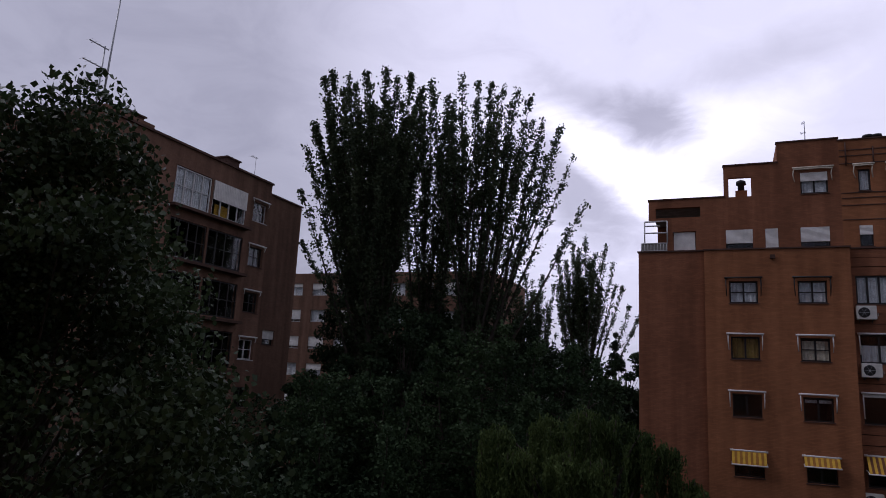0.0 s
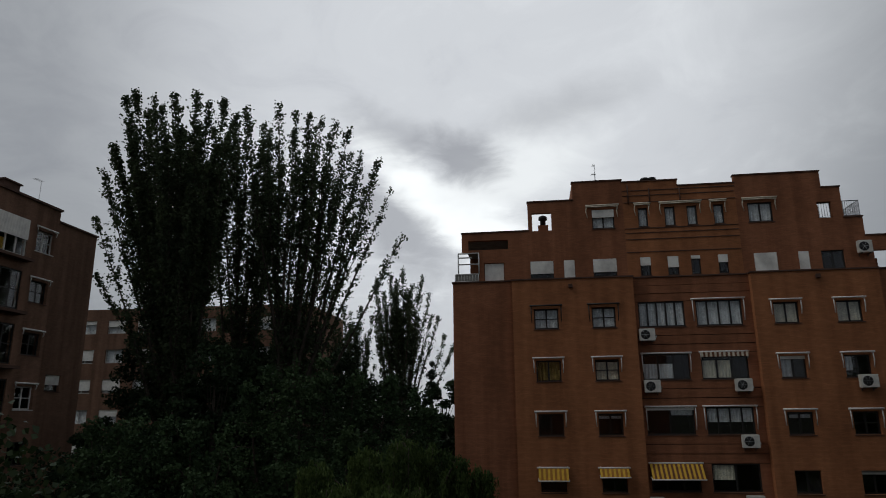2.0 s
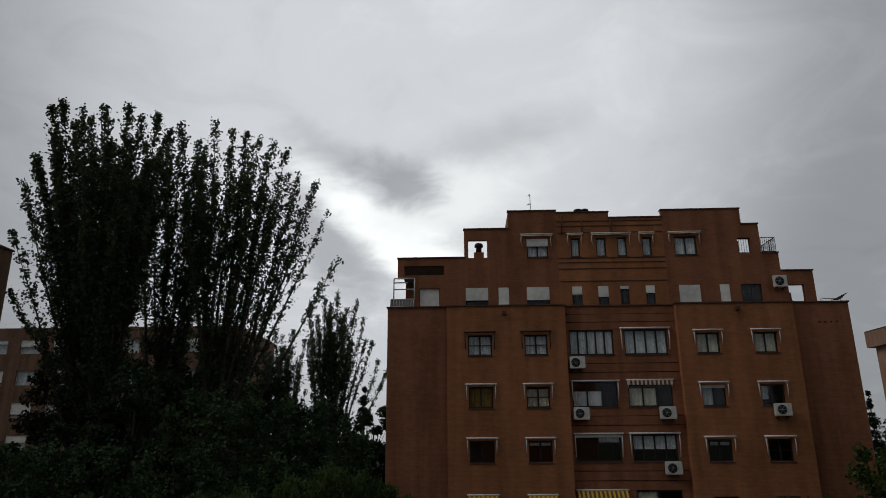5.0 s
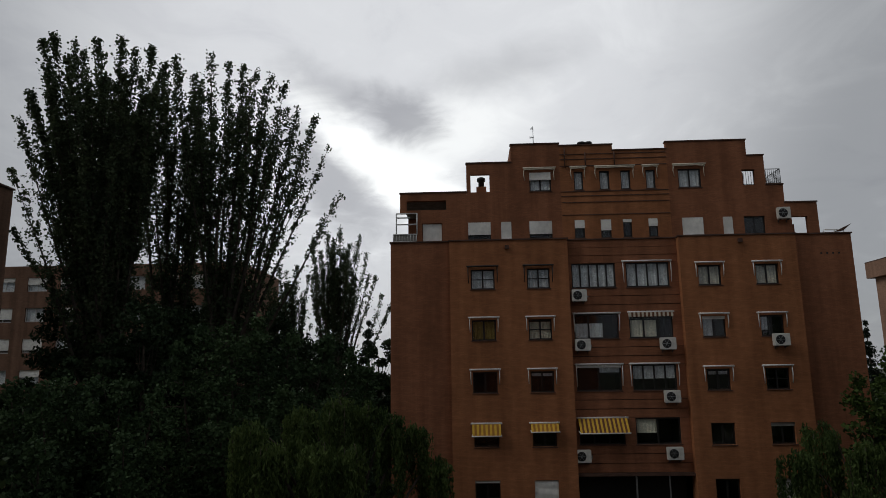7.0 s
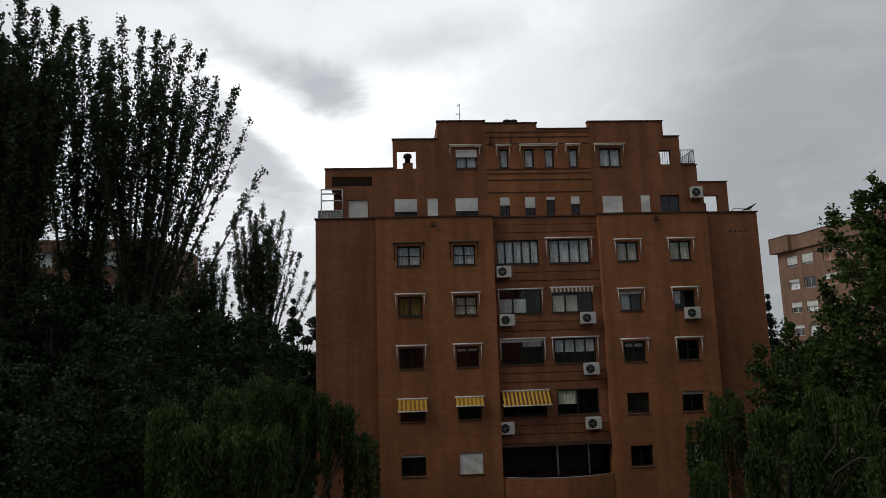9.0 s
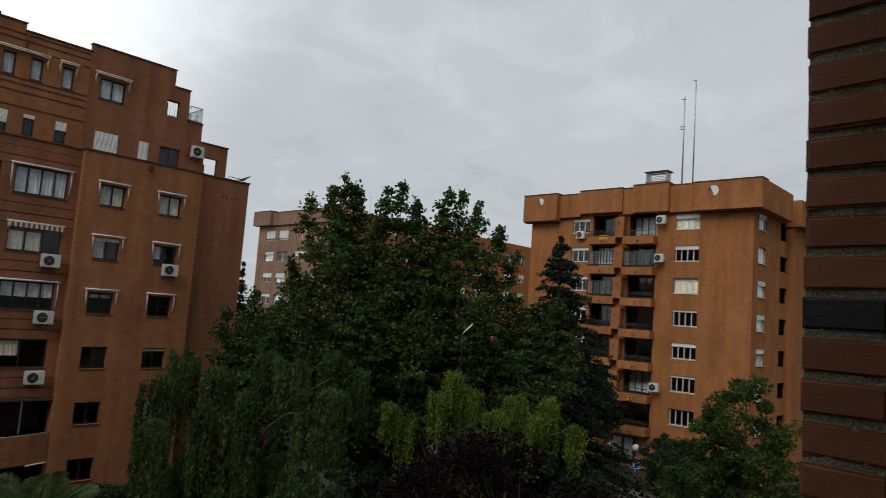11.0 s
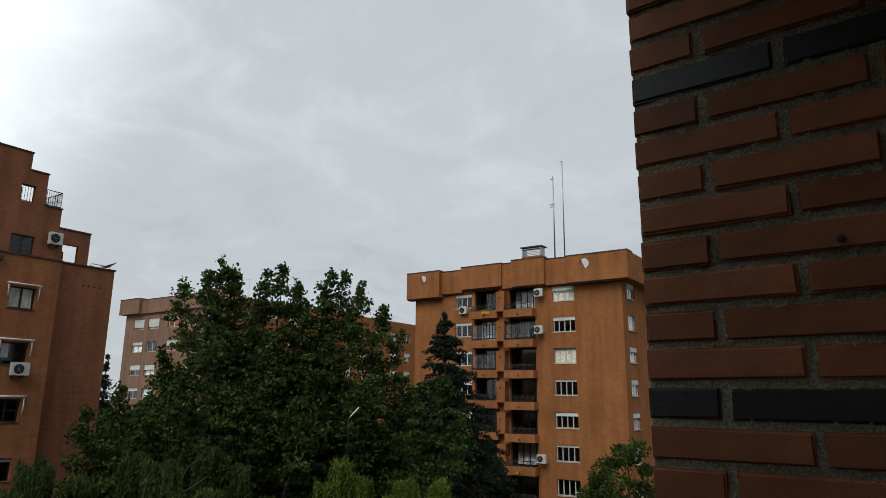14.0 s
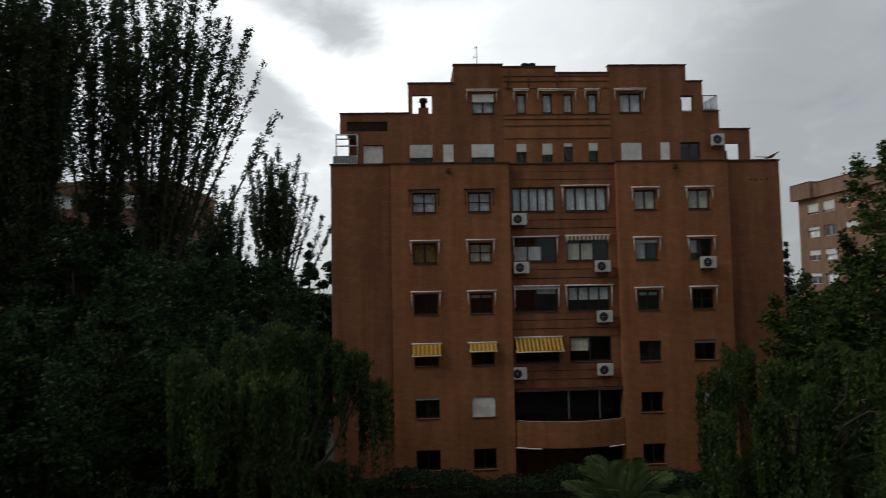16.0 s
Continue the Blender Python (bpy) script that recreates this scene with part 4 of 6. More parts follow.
def build_right():
    b = thing("apartment_building", RIGHT, "orange brick apartment block with a boxed cornice and stacked balconies", "building")
    L_, depth, top = 22.0, 14.0, EYE + 11.2
    pitch = 2.80
    rows = 7
    tops = [EYE + 10.35 - pitch * i for i in range(rows)]
    colA, colD = (4.95, 1.9), (15.45, 2.15)
    balB, balC = (7.2, 9.8), (11.0, 13.7)
    holes = []
    for t in tops:
        holes += [(colA[0], sum(colA), t - 1.35, t), (colD[0], sum(colD), t - 1.35, t)]
        holes += [(balB[0], balB[1], t - 2.0, t + 0.25), (balC[0], balC[1], t - 2.0, t + 0.25)]
    holes += [(9.9, 12.6, G + 0.3, G + 2.6), (15.4, 17.6, G + 0.9, G + 2.4)]
    part("wall", pierced_wall(0, L_, G, top, holes, 0.3), M_ORANGE, b)
    # side facing the camera's own block
    sholes = [(1.0, 2.9, t - 1.35, t) for t in tops]
    bm = pierced_wall(0, 6.6, G, top, sholes, 0.3)
    bmesh.ops.transform(bm, matrix=pose(L_ - 0.3, 0.302, 0) @ pose(0.3, 0, 0, 0, 0, 90), verts=bm.verts)
    part("side_wall", bm, M_ORANGE, b)
    # set-back strip in brown: its shade is coloured in, the block is orange
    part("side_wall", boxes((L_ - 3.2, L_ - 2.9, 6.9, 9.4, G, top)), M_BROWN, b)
    part("side_wall", boxes((L_ - 0.3, L_ + 0.4, 9.4, depth, G, top)), M_ORANGE, b)
    part("side_return", boxes((L_ - 2.88, L_ - 0.02, 6.62, 6.9, G, top)), M_ORANGE, b)
    for t in tops:
        part("side_balcony", boxes((L_ - 2.88, L_ - 0.1, 6.92, 9.38, t - 2.9, t - 1.5)), M_ORANGE, b)
    part("far_side_wall", boxes((0, 0.3, 0.302, depth, G, top)), M_ORANGE, b)
    part("back_wall", boxes((0.302, L_ - 0.302, depth - 0.3, depth, G, top)), M_ORANGE, b)
    part("roof", boxes((0.302, L_ - 0.302, 0.302, depth - 0.31, top - 0.3, top - 0.02)), M_ROOF, b)
    # cornice: boxes of different reach
    zb, zt = EYE + 10.55, EYE + 12.85
    for x0, x1, lo, hi, out in ((-0.55, 3.5, zb - 0.3, zt + 0.05, 0.9), (3.502, 5.9, zb, zt - 0.05, 0.35), (5.902, 10.45, zb + 0.25, zt + 0.15, 0.55), (10.452, 11.6, zb, zt + 0.1, 0.35),
                                (11.602, 15.0, zb + 0.05, zt + 0.25, 0.7), (15.002, 17.2, zb - 0.05, zt + 0.05, 0.35), (17.202, 22.9, zb - 0.1, zt + 0.0, 0.9)):
        cornice_box(b, x0, x1, lo, hi, out)
    part("side_cornice", boxes((L_ + 0.002, L_ + 0.9, 0.502, 7.2, zb - 0.1, zt)), M_ORANGE, b)
    part("side_cornice", boxes((L_ - 0.3, L_ + 1.1, 9.2, depth, zb - 0.2, zt - 0.1)), M_ORANGE, b)
    part("side_cornice", boxes((L_ - 2.8, L_ - 0.1, 7.202, 9.198, zb + 0.1, zt - 0.2)), M_ORANGE, b)
    part("penthouse", boxes((11.7, 17.6, 1.6, 5.0, zt, zt + 0.6)), M_ORANGE, b)
    for t in tops:
        window(b, colA[0], t - 1.35, colA[1], 1.35, mat=M_ALU_WHITE, panes=3, curtain=M_CURTAIN if random.random() < 0.5 else None, blind=random.choice((0, 0.2, 0.3)))
        window(b, colD[0], t - 1.35, colD[1], 1.35, mat=M_ALU_WHITE, panes=4, curtain=M_CURTAIN_CREAM if random.random() < 0.15 else None, blind=random.choice((0, 0.12, 0.25, 0.3)))
        # side windows: the pane plane turned to face the street end
        w = window(b, 0, 0, 1.9, 1.35, mat=M_ALU_WHITE, panes=2, blind=random.choice((0, 0.3)), curtain=M_CURTAIN)
        w.matrix_basis = pose(L_ - 0.12, 0.302 + 1.0, t - 1.35, 0, 0, 90)
    # balconies
    for i, t in enumerate(tops):
        for k, (a, c) in enumerate((balB, balC)):
            zp = t - 1.75 - (0.1 if k else 0)
            out = 0.95 if k else 0.6
            bm = boxes((a - 0.15, c + 0.15, -out, -out + 0.14, zp - 0.8, zp - 0.08), (a - 0.15, a - 0.01, -out + 0.138, -0.002, zp - 0.8, zp - 0.08), (c + 0.01, c + 0.15, -out + 0.138, -0.002, zp - 0.8, zp - 0.08), (a - 0.012, c + 0.012, -out + 0.138, 1.05, zp - 0.8, zp - 0.65))
            bal = part("balcony", bm, M_ORANGE, b)
            railing("balcony_rail", bal, [(a - 0.1, -out + 0.07, zp - 0.08), (c + 0.1, -out + 0.07, zp - 0.08)], 0.5, M_IRON, 0.12, 0.016)
            part("drain_spout", boxes(((a + c) / 2 - 0.07, (a + c) / 2 + 0.07, -out - 0.12, -out - 0.003, zp - 0.62, zp - 0.5)), M_COPING, bal)
            window(b, a + 0.02, t - 1.95, c - a - 0.04, 2.1, y=0.02, inset=1.1, panes=4, curtain=(M_CURTAIN if (i + k) % 5 == 1 else None), sill=False, room=False)
            # lining coloured near-black in place of the loggia's own shade
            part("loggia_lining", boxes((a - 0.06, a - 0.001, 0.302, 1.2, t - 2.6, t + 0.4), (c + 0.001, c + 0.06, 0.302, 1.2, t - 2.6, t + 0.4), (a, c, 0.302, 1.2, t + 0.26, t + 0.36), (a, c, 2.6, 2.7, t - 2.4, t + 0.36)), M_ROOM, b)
            if (i, k) in ((1, 0), (1, 1), (2, 0), (4, 0)):
                window(bal, a + 0.02, zp + 0.02, c - a - 0.04, 1.35, y=-out, inset=0.02, panes=4, sill=False, room=False)
        part("pier", boxes((balB[1] + 0.16, balC[0] - 0.16, -0.75, -0.002, t - 2.0, t - 0.1)), M_ORANGE, b)
        part("pier_spout", boxes((10.3, 10.42, -0.86, -0.753, t - 0.75, t - 0.63)), M_COPING, b)
    part("entrance_door", boxes((10.0, 12.5, 0.12, 0.2, G + 0.3, G + 2.55)), M_ALU_DARK, b)
    for x in (10.3, 11.4):
        part("entrance_pane", boxes((x, x + 0.8, 0.09, 0.118, G + 0.5, G + 2.4)), M_BLIND_GREY, b)
    part("ground_window", boxes((15.45, 17.55, 0.12, 0.2, G + 0.95, G + 2.35)), M_BLIND_GREY, b)
    # round dishes on the cornice, their shaded part drawn as a brown disc
    for x, z, rr in ((1.55, EYE + 12.2, 0.42), (19.0, EYE + 12.05, 0.52)):
        bm = lathe(bmesh.new(), [(rr, 0), (rr, 0.03), (rr * 0.92, 0.05), (rr * 0.9, 0.012), (0.001, 0.012)], 24)
        bmesh.ops.transform(bm, matrix=pose(x, -0.902, z, 90, 0, 0), verts=bm.verts)
        part("round_opening", bm, M_RED_DARK, b, "brown disc for the shaded part of a round dish")
        bm = bmesh.new()
        rim = [(x + rr * 0.88 * math.cos(q), -0.925, z + rr * 0.88 * math.sin(q)) for q in (radians(-78 + 12 * k) for k in range(18))]
        face = bm.faces.new([bm.verts.new(p) for p in rim])
        up = bmesh.ops.extrude_face_region(bm, geom=[face])["geom"]
        bmesh.ops.translate(bm, vec=(0, 0.012, 0), verts=[v for v in up if isinstance(v, bmesh.types.BMVert)])
        bmesh.ops.recalc_face_normals(bm, faces=bm.faces)
        part("round_plate", bm, M_WHITE, b, "white lit part of a round dish, cut off where shade begins")
    for x, z in ((5.6, tops[0] - 1.95), (13.95, tops[0] - 0.9), (13.9, tops[1] - 1.5), (13.9, tops[5] - 1.55)):
        air_conditioner(RIGHT, x, z, 0.85, 0.75, y=0.0 if x < 6 else -0.35)
    air_conditioner(RIGHT, 17.3, tops[6] - 1.3, 0.5, 0.4)
    # dishcloths on the rails
    for x, z, w, h in ((8.3, tops[0] - 1.75, 0.9, 0.4), (12.0, tops[5] - 2.2, 0.5, 0.3)):
        fl = thing("hanging_cloth", RIGHT @ pose(x, -1.03 if x > 11 else -0.68, z), "yellow and red cloth hung over a balcony rail", "cloth")
        bm = bmesh.new()
        rows_ = [[bm.verts.new((w * i / 12, 0.015 * math.sin(i * 0.9) + d, z)) for i in range(13)] for d, z in ((0, 0), (0, -h), (0.012, -h), (0.012, 0))]
        for a, c in ((0, 1), (1, 2), (2, 3), (3, 0)):
            for i in range(12):
                bm.faces.new((rows_[a][i], rows_[c][i], rows_[c][i + 1], rows_[a][i + 1]))
        for i in (0, 12):
            bm.faces.new([r[i] for r in rows_])
        part("cloth", bm, M_YELLOW, fl)
        part("cloth_band", boxes((0, w, -0.03, -0.022, -h * 0.35, -h * 0.1)), M_RUST, fl)
    # roof
    c = thing("chimney", RIGHT @ pose(11.9, 1.2, zt + 0.25), "brick chimney with a slatted metal cap", "chimney", "roof chimneys")
    part("flue_pipe", boxes((-0.1, 2.0, 0, 1.0, -0.3, 0.7)), M_ORANGE, c)
    part("cap", boxes((-0.2, 2.1, -0.1, 1.1, 1.55, 1.65)), M_COPING, c)
    for i in range(5):
        part("slat", boxes((0.0, 1.9, 0.0, 0.04, 0.78 + 0.15 * i, 0.84 + 0.15 * i)), M_STEEL, c)
    for x in (-0.05, 1.87):
        part("post", boxes((x, x + 0.07, 0.0, 0.9, 0.7, 1.55)), M_STEEL, c)
    aerial(RIGHT, 15.05, 1.8, zt + 0.5, 8.3, "tall thin lattice mast with a small aerial head", ((0.97, 0.25), (0.63, 0.35), (0.66, 0.35)), r=0.06)
    aerial(RIGHT, 16.05, 1.8, zt + 0.5, 9.7, "tall plain steel pole mast on the roof", ((0.995, 0.18),), r=0.055)


build_right()


# ---- other blocks ----
def plain_block(m, length, depth, height, mat, rows, cols, label, cornice=True, win=(1.3, 1.2), first=1.6, pitch=2.83, mat_win=None, end_holes=()):
    """A simpler block seen far off: pierced front with real windows and a boxed cornice."""
    b = thing("apartment_building", m, label, "building")
    tops = [height - first - pitch * i for i in range(rows)]
    holes = [(x, x + win[0], t - win[1], t) for t in tops for x in cols if t - win[1] > 0.3]
    part("wall", pierced_wall(0, length, G, height, holes, 0.3), mat, b)
    part("side_wall", boxes((0, 0.3, 0.302, depth, G, height)), mat, b)
    part("side_wall", boxes((length - 0.3, length, 0.302, depth, G, height)), mat, b)
    part("back_wall", boxes((0.302, length - 0.302, depth - 0.3, depth, G, height)), mat, b)
    part("roof", boxes((0.302, length - 0.302, 0.302, depth - 0.302, height - 0.3, height - 0.05)), M_ROOF, b)
    if cornice:
        for i, (a, c) in enumerate(((-0.6, length * 0.18), (length * 0.18 + 0.01, length * 0.8), (length * 0.8 + 0.01, length + 0.6))):
            out = 0.3 if i == 1 else 0.7
            part("cornice", boxes((a, c, -out, 0.6, height - 0.9, height + (1.0 if i != 1 else 0.8))), mat, b)
            part("cornice_coping", boxes((a, c, -out - 0.04, 0.6, height + (1.004 if i != 1 else 0.804), height + (1.08 if i != 1 else 0.88))), M_COPING, b)
    for h in holes:
        window(b, h[0], h[2], win[0], win[1], mat=mat_win or M_ALU_WHITE, panes=2, blind=random.choice((0, 0.3, 0.5, 0.8)), curtain=random.choice((None, M_CURTAIN)), room=False, sill=False)
    return b


def turned(x, y, face):
    """Placement of a block by its front's left end; face: the way the front looks."""
    r = {"-y": ((1, 0), (0, 1)), "-x": ((0, 1), (-1, 0)), "+x": ((0, -1), (1, 0))}[face]
    return Matrix(((r[0][0], r[0][1], 0, x), (r[1][0], r[1][1], 0, y), (0, 0, 1, 0), (0, 0, 0, 1)))


# far blocks behind the trees
FAR_H = EYE + 11.3
plain_block(turned(49, 82, "-x"), 20.3, 14, FAR_H, M_PINK, 6, (1.9, 5.0, 9.0, 13.0, 16.5), "pale pinkish brick block far behind the trees", win=(2.2, 1.3))
plain_block(turned(49.2, 61.6, "-y"), 46, 12, FAR_H + 0.2, M_ORANGE, 6, tuple(2.0 + 3.4 * i for i in range(13)), "orange brick block far behind the trees", win=(1.5, 1.3), cornice=False)
plain_block(turned(-52, 60, "-y"), 31, 12, EYE + 10.3, M_BROWN, 6, tuple(1.5 + 3.1 * i for i in range(9)), "dull brown brick block behind the poplars", win=(1.9, 1.3), cornice=False, first=1.1)


def build_left():
    """The brown block on the other side of the court, seen along its front."""
    m = turned(-26.8, 8.0, "+x")
    b = thing("apartment_building", m, "dark brown brick apartment block with glazed galleries", "building")
    top = EYE + 11.55
    rows = [EYE + 10.1 - 2.82 * i for i in range(6)]
    holes = []
    for t in rows:
        holes += [(24.0, 25.35, t - 1.2, t), (20.45, 23.35, t - 1.75, t + 0.32), (17.6, 20.3, t - 1.75, t + 0.32), (14.0, 15.5, t - 1.2, t)]
    part("wall", pierced_wall(12.4, 25.6, G, top, holes, 0.3), M_BROWN, b)
    part("wall", shift_y(pierced_wall(25.602, 29.3, G, EYE + 11.0, [(26.4, 27.6, EYE + 1.45, EYE + 2.35)], 0.3), 0.25), M_BROWN, b)
    part("coping", boxes((12.3, 25.65, -0.12, 0.4, top + 0.003, top + 0.12)), M_COPING, b)
    part("coping", boxes((25.66, 29.35, 0.15, 0.6, EYE + 11.003, EYE + 11.1)), M_COPING, b)
    part("side_wall", boxes((29.0, 29.3, 0.552, 12, G, EYE + 11.0)), M_BROWN, b)
    part("side_wall", boxes((12.4, 12.7, 0.302, 12, G, top)), M_BROWN, b)
    part("step_wall", boxes((25.3, 25.6, 0.302, 12, EYE + 10.0, top)), M_BROWN, b)
    part("back_wall", boxes((12.402, 29.0, 11.7, 12, G, EYE + 10.9)), M_BROWN, b)
    part("roof", boxes((12.702, 25.29, 0.302, 11.69, top - 0.3, top - 0.1)), M_ROOF, b)
    part("roof", boxes((25.61, 28.99, 0.56, 11.69, EYE + 10.6, EYE + 10.8)), M_ROOF, b)
    for i, t in enumerate(rows):
        window(b, 24.0, t - 1.2, 1.35, 1.2, mat=M_ALU_WHITE if i in (0, 3) else M_ALU_DARK, panes=2, bars=1)
        for x in (14.0,):
            window(b, x, t - 1.2, 1.5, 1.2, panes=2, blind=0.3)
        for k, x in enumerate((17.6, 20.45)):
            window(b, x + 0.02, t - 1.73, 2.68 + 0.2 * k, 2.03, inset=0.05, mat=M_ALU_WHITE if i == 0 else M_ALU_DARK, panes=4, bars=1, blind=0.55 if (i, k) == (0, 1) else 0, curtain=(M_CURTAIN if (k, i) == (0, 0) else None), sill=False)
        part("gallery_ledge", boxes((17.3, 23.5, -0.5, -0.003, t - 2.0, t - 1.85)), M_COPING, b)
    window(b, 26.4, EYE + 1.45, 1.2, 0.9, y=0.25, panes=1, blind=0.6)
    part("yellow_panel", boxes((21.0, 22.2, 0.3, 0.34, rows[0] - 1.6, rows[0] - 0.95)), M_YELLOW, b, "yellow cloth behind the glazing")
    for i, t in enumerate(rows[:4]):
        aw = awning(m, 23.9, t + 0.15, 1.5, arm=0.3)
    for x, z in ((21.9, top + 0.12), (14.5, top + 0.12)):
        r = thing("roof_vent", m @ pose(x, 0.6, z), "low dark vent housing on the roof edge", "vent")
        part("housing", boxes((0, 1.1, 0, 0.8, 0, 0.62)), M_COPING, r)
        part("lid", boxes((-0.1, 1.2, -0.1, 0.9, 0.624, 0.7)), M_COPING, r)
    for x0, x1, z in ((13.2, 16.2, 0.2),):
        part("stair_head", boxes((x0, x1, 0.45, 5.5, top - 0.1, top + z + 0.35)), M_BROWN, b)
    aerial(m, 14.6, 2.6, top, 9.2, "tall lattice radio mast on the roof", ((0.99, 0.6),), lean=0.2, r=0.05)
    aerial(m, 14.0, 2.2, top, 4.2, "television antenna with three cross bars", ((0.98, 0.9), (0.72, 1.1), (0.5, 0.8)), r=0.05)
    aerial(m, 27.3, 3.0, EYE + 10.7, 3.6, "thin antenna on the lower roof", ((0.98, 0.5),))


build_left()
plain_block(turned(-31.5, 5.0, "+x"), 14.6, 12, EYE + 12.2, M_BROWN, 6, (2.0, 6.0, 10.0), "dark brown brick wing set back beside the larger block", cornice=False, first=1.5, mat_win=M_ALU_DARK)


# ---- trees ----
def limb_mesh(paths, sides=6):
    bm = bmesh.new()
    for pts, radii in paths:
        tube(bm, pts, radii, sides)
    return bm


def bent(a, b, rng, sag=0.0, wob=0.08, n=5):
    a, b = np.array(a, float), np.array(b, float)
    ln = np.linalg.norm(b - a)
    pts = []
    for i in range(n + 1):
        f = i / n
        p = a + (b - a) * f + rng.normal(size=3) * wob * ln * 0.35 * math.sin(math.pi * f)
        p[2] += sag * ln * math.sin(math.pi * f)
        pts.append(tuple(p))
    return pts


def broadleaf(x, y, h, radius, mat, label, seed, leaves=26000, leaf=0.2, crown_from=0.25, clumps=100, squash=1.0, tops=(), aspect=0.7, category="tree", clump_r=0.155, name="tree", trunk_r=None, limbs=12, taper=0.0):
    """A tapered trunk, limbs to many leaf clumps with gaps, an uneven outline."""
    rng = np.random.default_rng(seed)
    t = thing(name, pose(x, y, 0), label, category)
    z0, z1 = h * crown_from, h
    cz, hz = (z0 + z1) / 2, (z1 - z0) / 2
    cs = []
    while len(cs) < clumps:
        d = rng.normal(size=3)
        d /= np.linalg.norm(d)
        r = rng.uniform(0.25, 0.98) ** 0.5
        lump = 1 + 0.16 * math.sin(3 * math.atan2(d[1], d[0]) + seed) + 0.1 * math.sin(5 * d[2] + seed * 2)
        lump *= 1 - taper * max(0.0, d[2] * r)
        cs.append((d[0] * radius * r * lump, d[1] * radius * r * lump * squash, cz + d[2] * hz * r * 0.97 * (0.94 + 0.06 * lump)))
    for tx, ty, tz in tops:
        for k in range(12):
            f = k / 11
            cs.append((tx + rng.normal() * (0.05 + 0.8 * f), ty + rng.normal() * (0.05 + 0.8 * f), tz - 0.3 - f * 3.6))
    tr = trunk_r or h * 0.018
    part("trunk", tube(bmesh.new(), [(0, 0, 0), (0.05, 0.03, h * 0.15), (0.02, 0.1, h * 0.35), (0.1, 0.05, h * 0.62), (0.0, 0.0, h * 0.86)], [tr * 1.35, tr, tr * 0.8, tr * 0.5, tr * 0.12], 10), M_BARK, t)
    order = sorted(range(len(cs)), key=lambda i: -np.linalg.norm(cs[i][:2]))
    for i in order[:limbs]:
        c = cs[i]
        zs = max(h * 0.12, min(c[2] * 0.62, h * 0.6))
        part("limb", tube(bmesh.new(), bent((0.05, 0.05, zs), c, rng, 0.06), [tr * f for f in (0.32, 0.26, 0.2, 0.14, 0.08, 0.03)], 6), M_BARK, t)
    twigs = []
    for i in order[limbs:]:
        c = cs[i]
        zs = max(h * 0.15, min(c[2] * 0.75, h * 0.7))
        twigs.append((bent((0.05, 0.05, zs), c, rng, 0.05, n=4), [tr * f for f in (0.11, 0.09, 0.065, 0.045, 0.02)]))
    if twigs:
        ob = part("branchwork", limb_mesh(twigs, 5), M_BARK, t)
        tagged(ob, kind="stuff")
    cr = radius * clump_r * rng.uniform(0.7, 1.35, len(cs))
    cr[clumps:] *= 0.72
    n_each = leaves // len(cs)
    pts = []
    for c, r in zip(cs, cr):
        p = rng.normal(size=(n_each, 3))
        p /= np.linalg.norm(p, axis=1)[:, None]
        p *= (rng.uniform(0.15, 1.0, n_each) ** 0.6)[:, None] * r * np.array([1.15, 1.15, 0.8])
        p[:, 2] -= 0.15 * r * (p[:, 0] ** 2 + p[:, 1] ** 2) / (r * r)
        pts.append(p + np.array(c))
    leaf_cloud("crown", np.concatenate(pts), leaf, mat, t, aspect, 0.35, seed=seed)
    return t


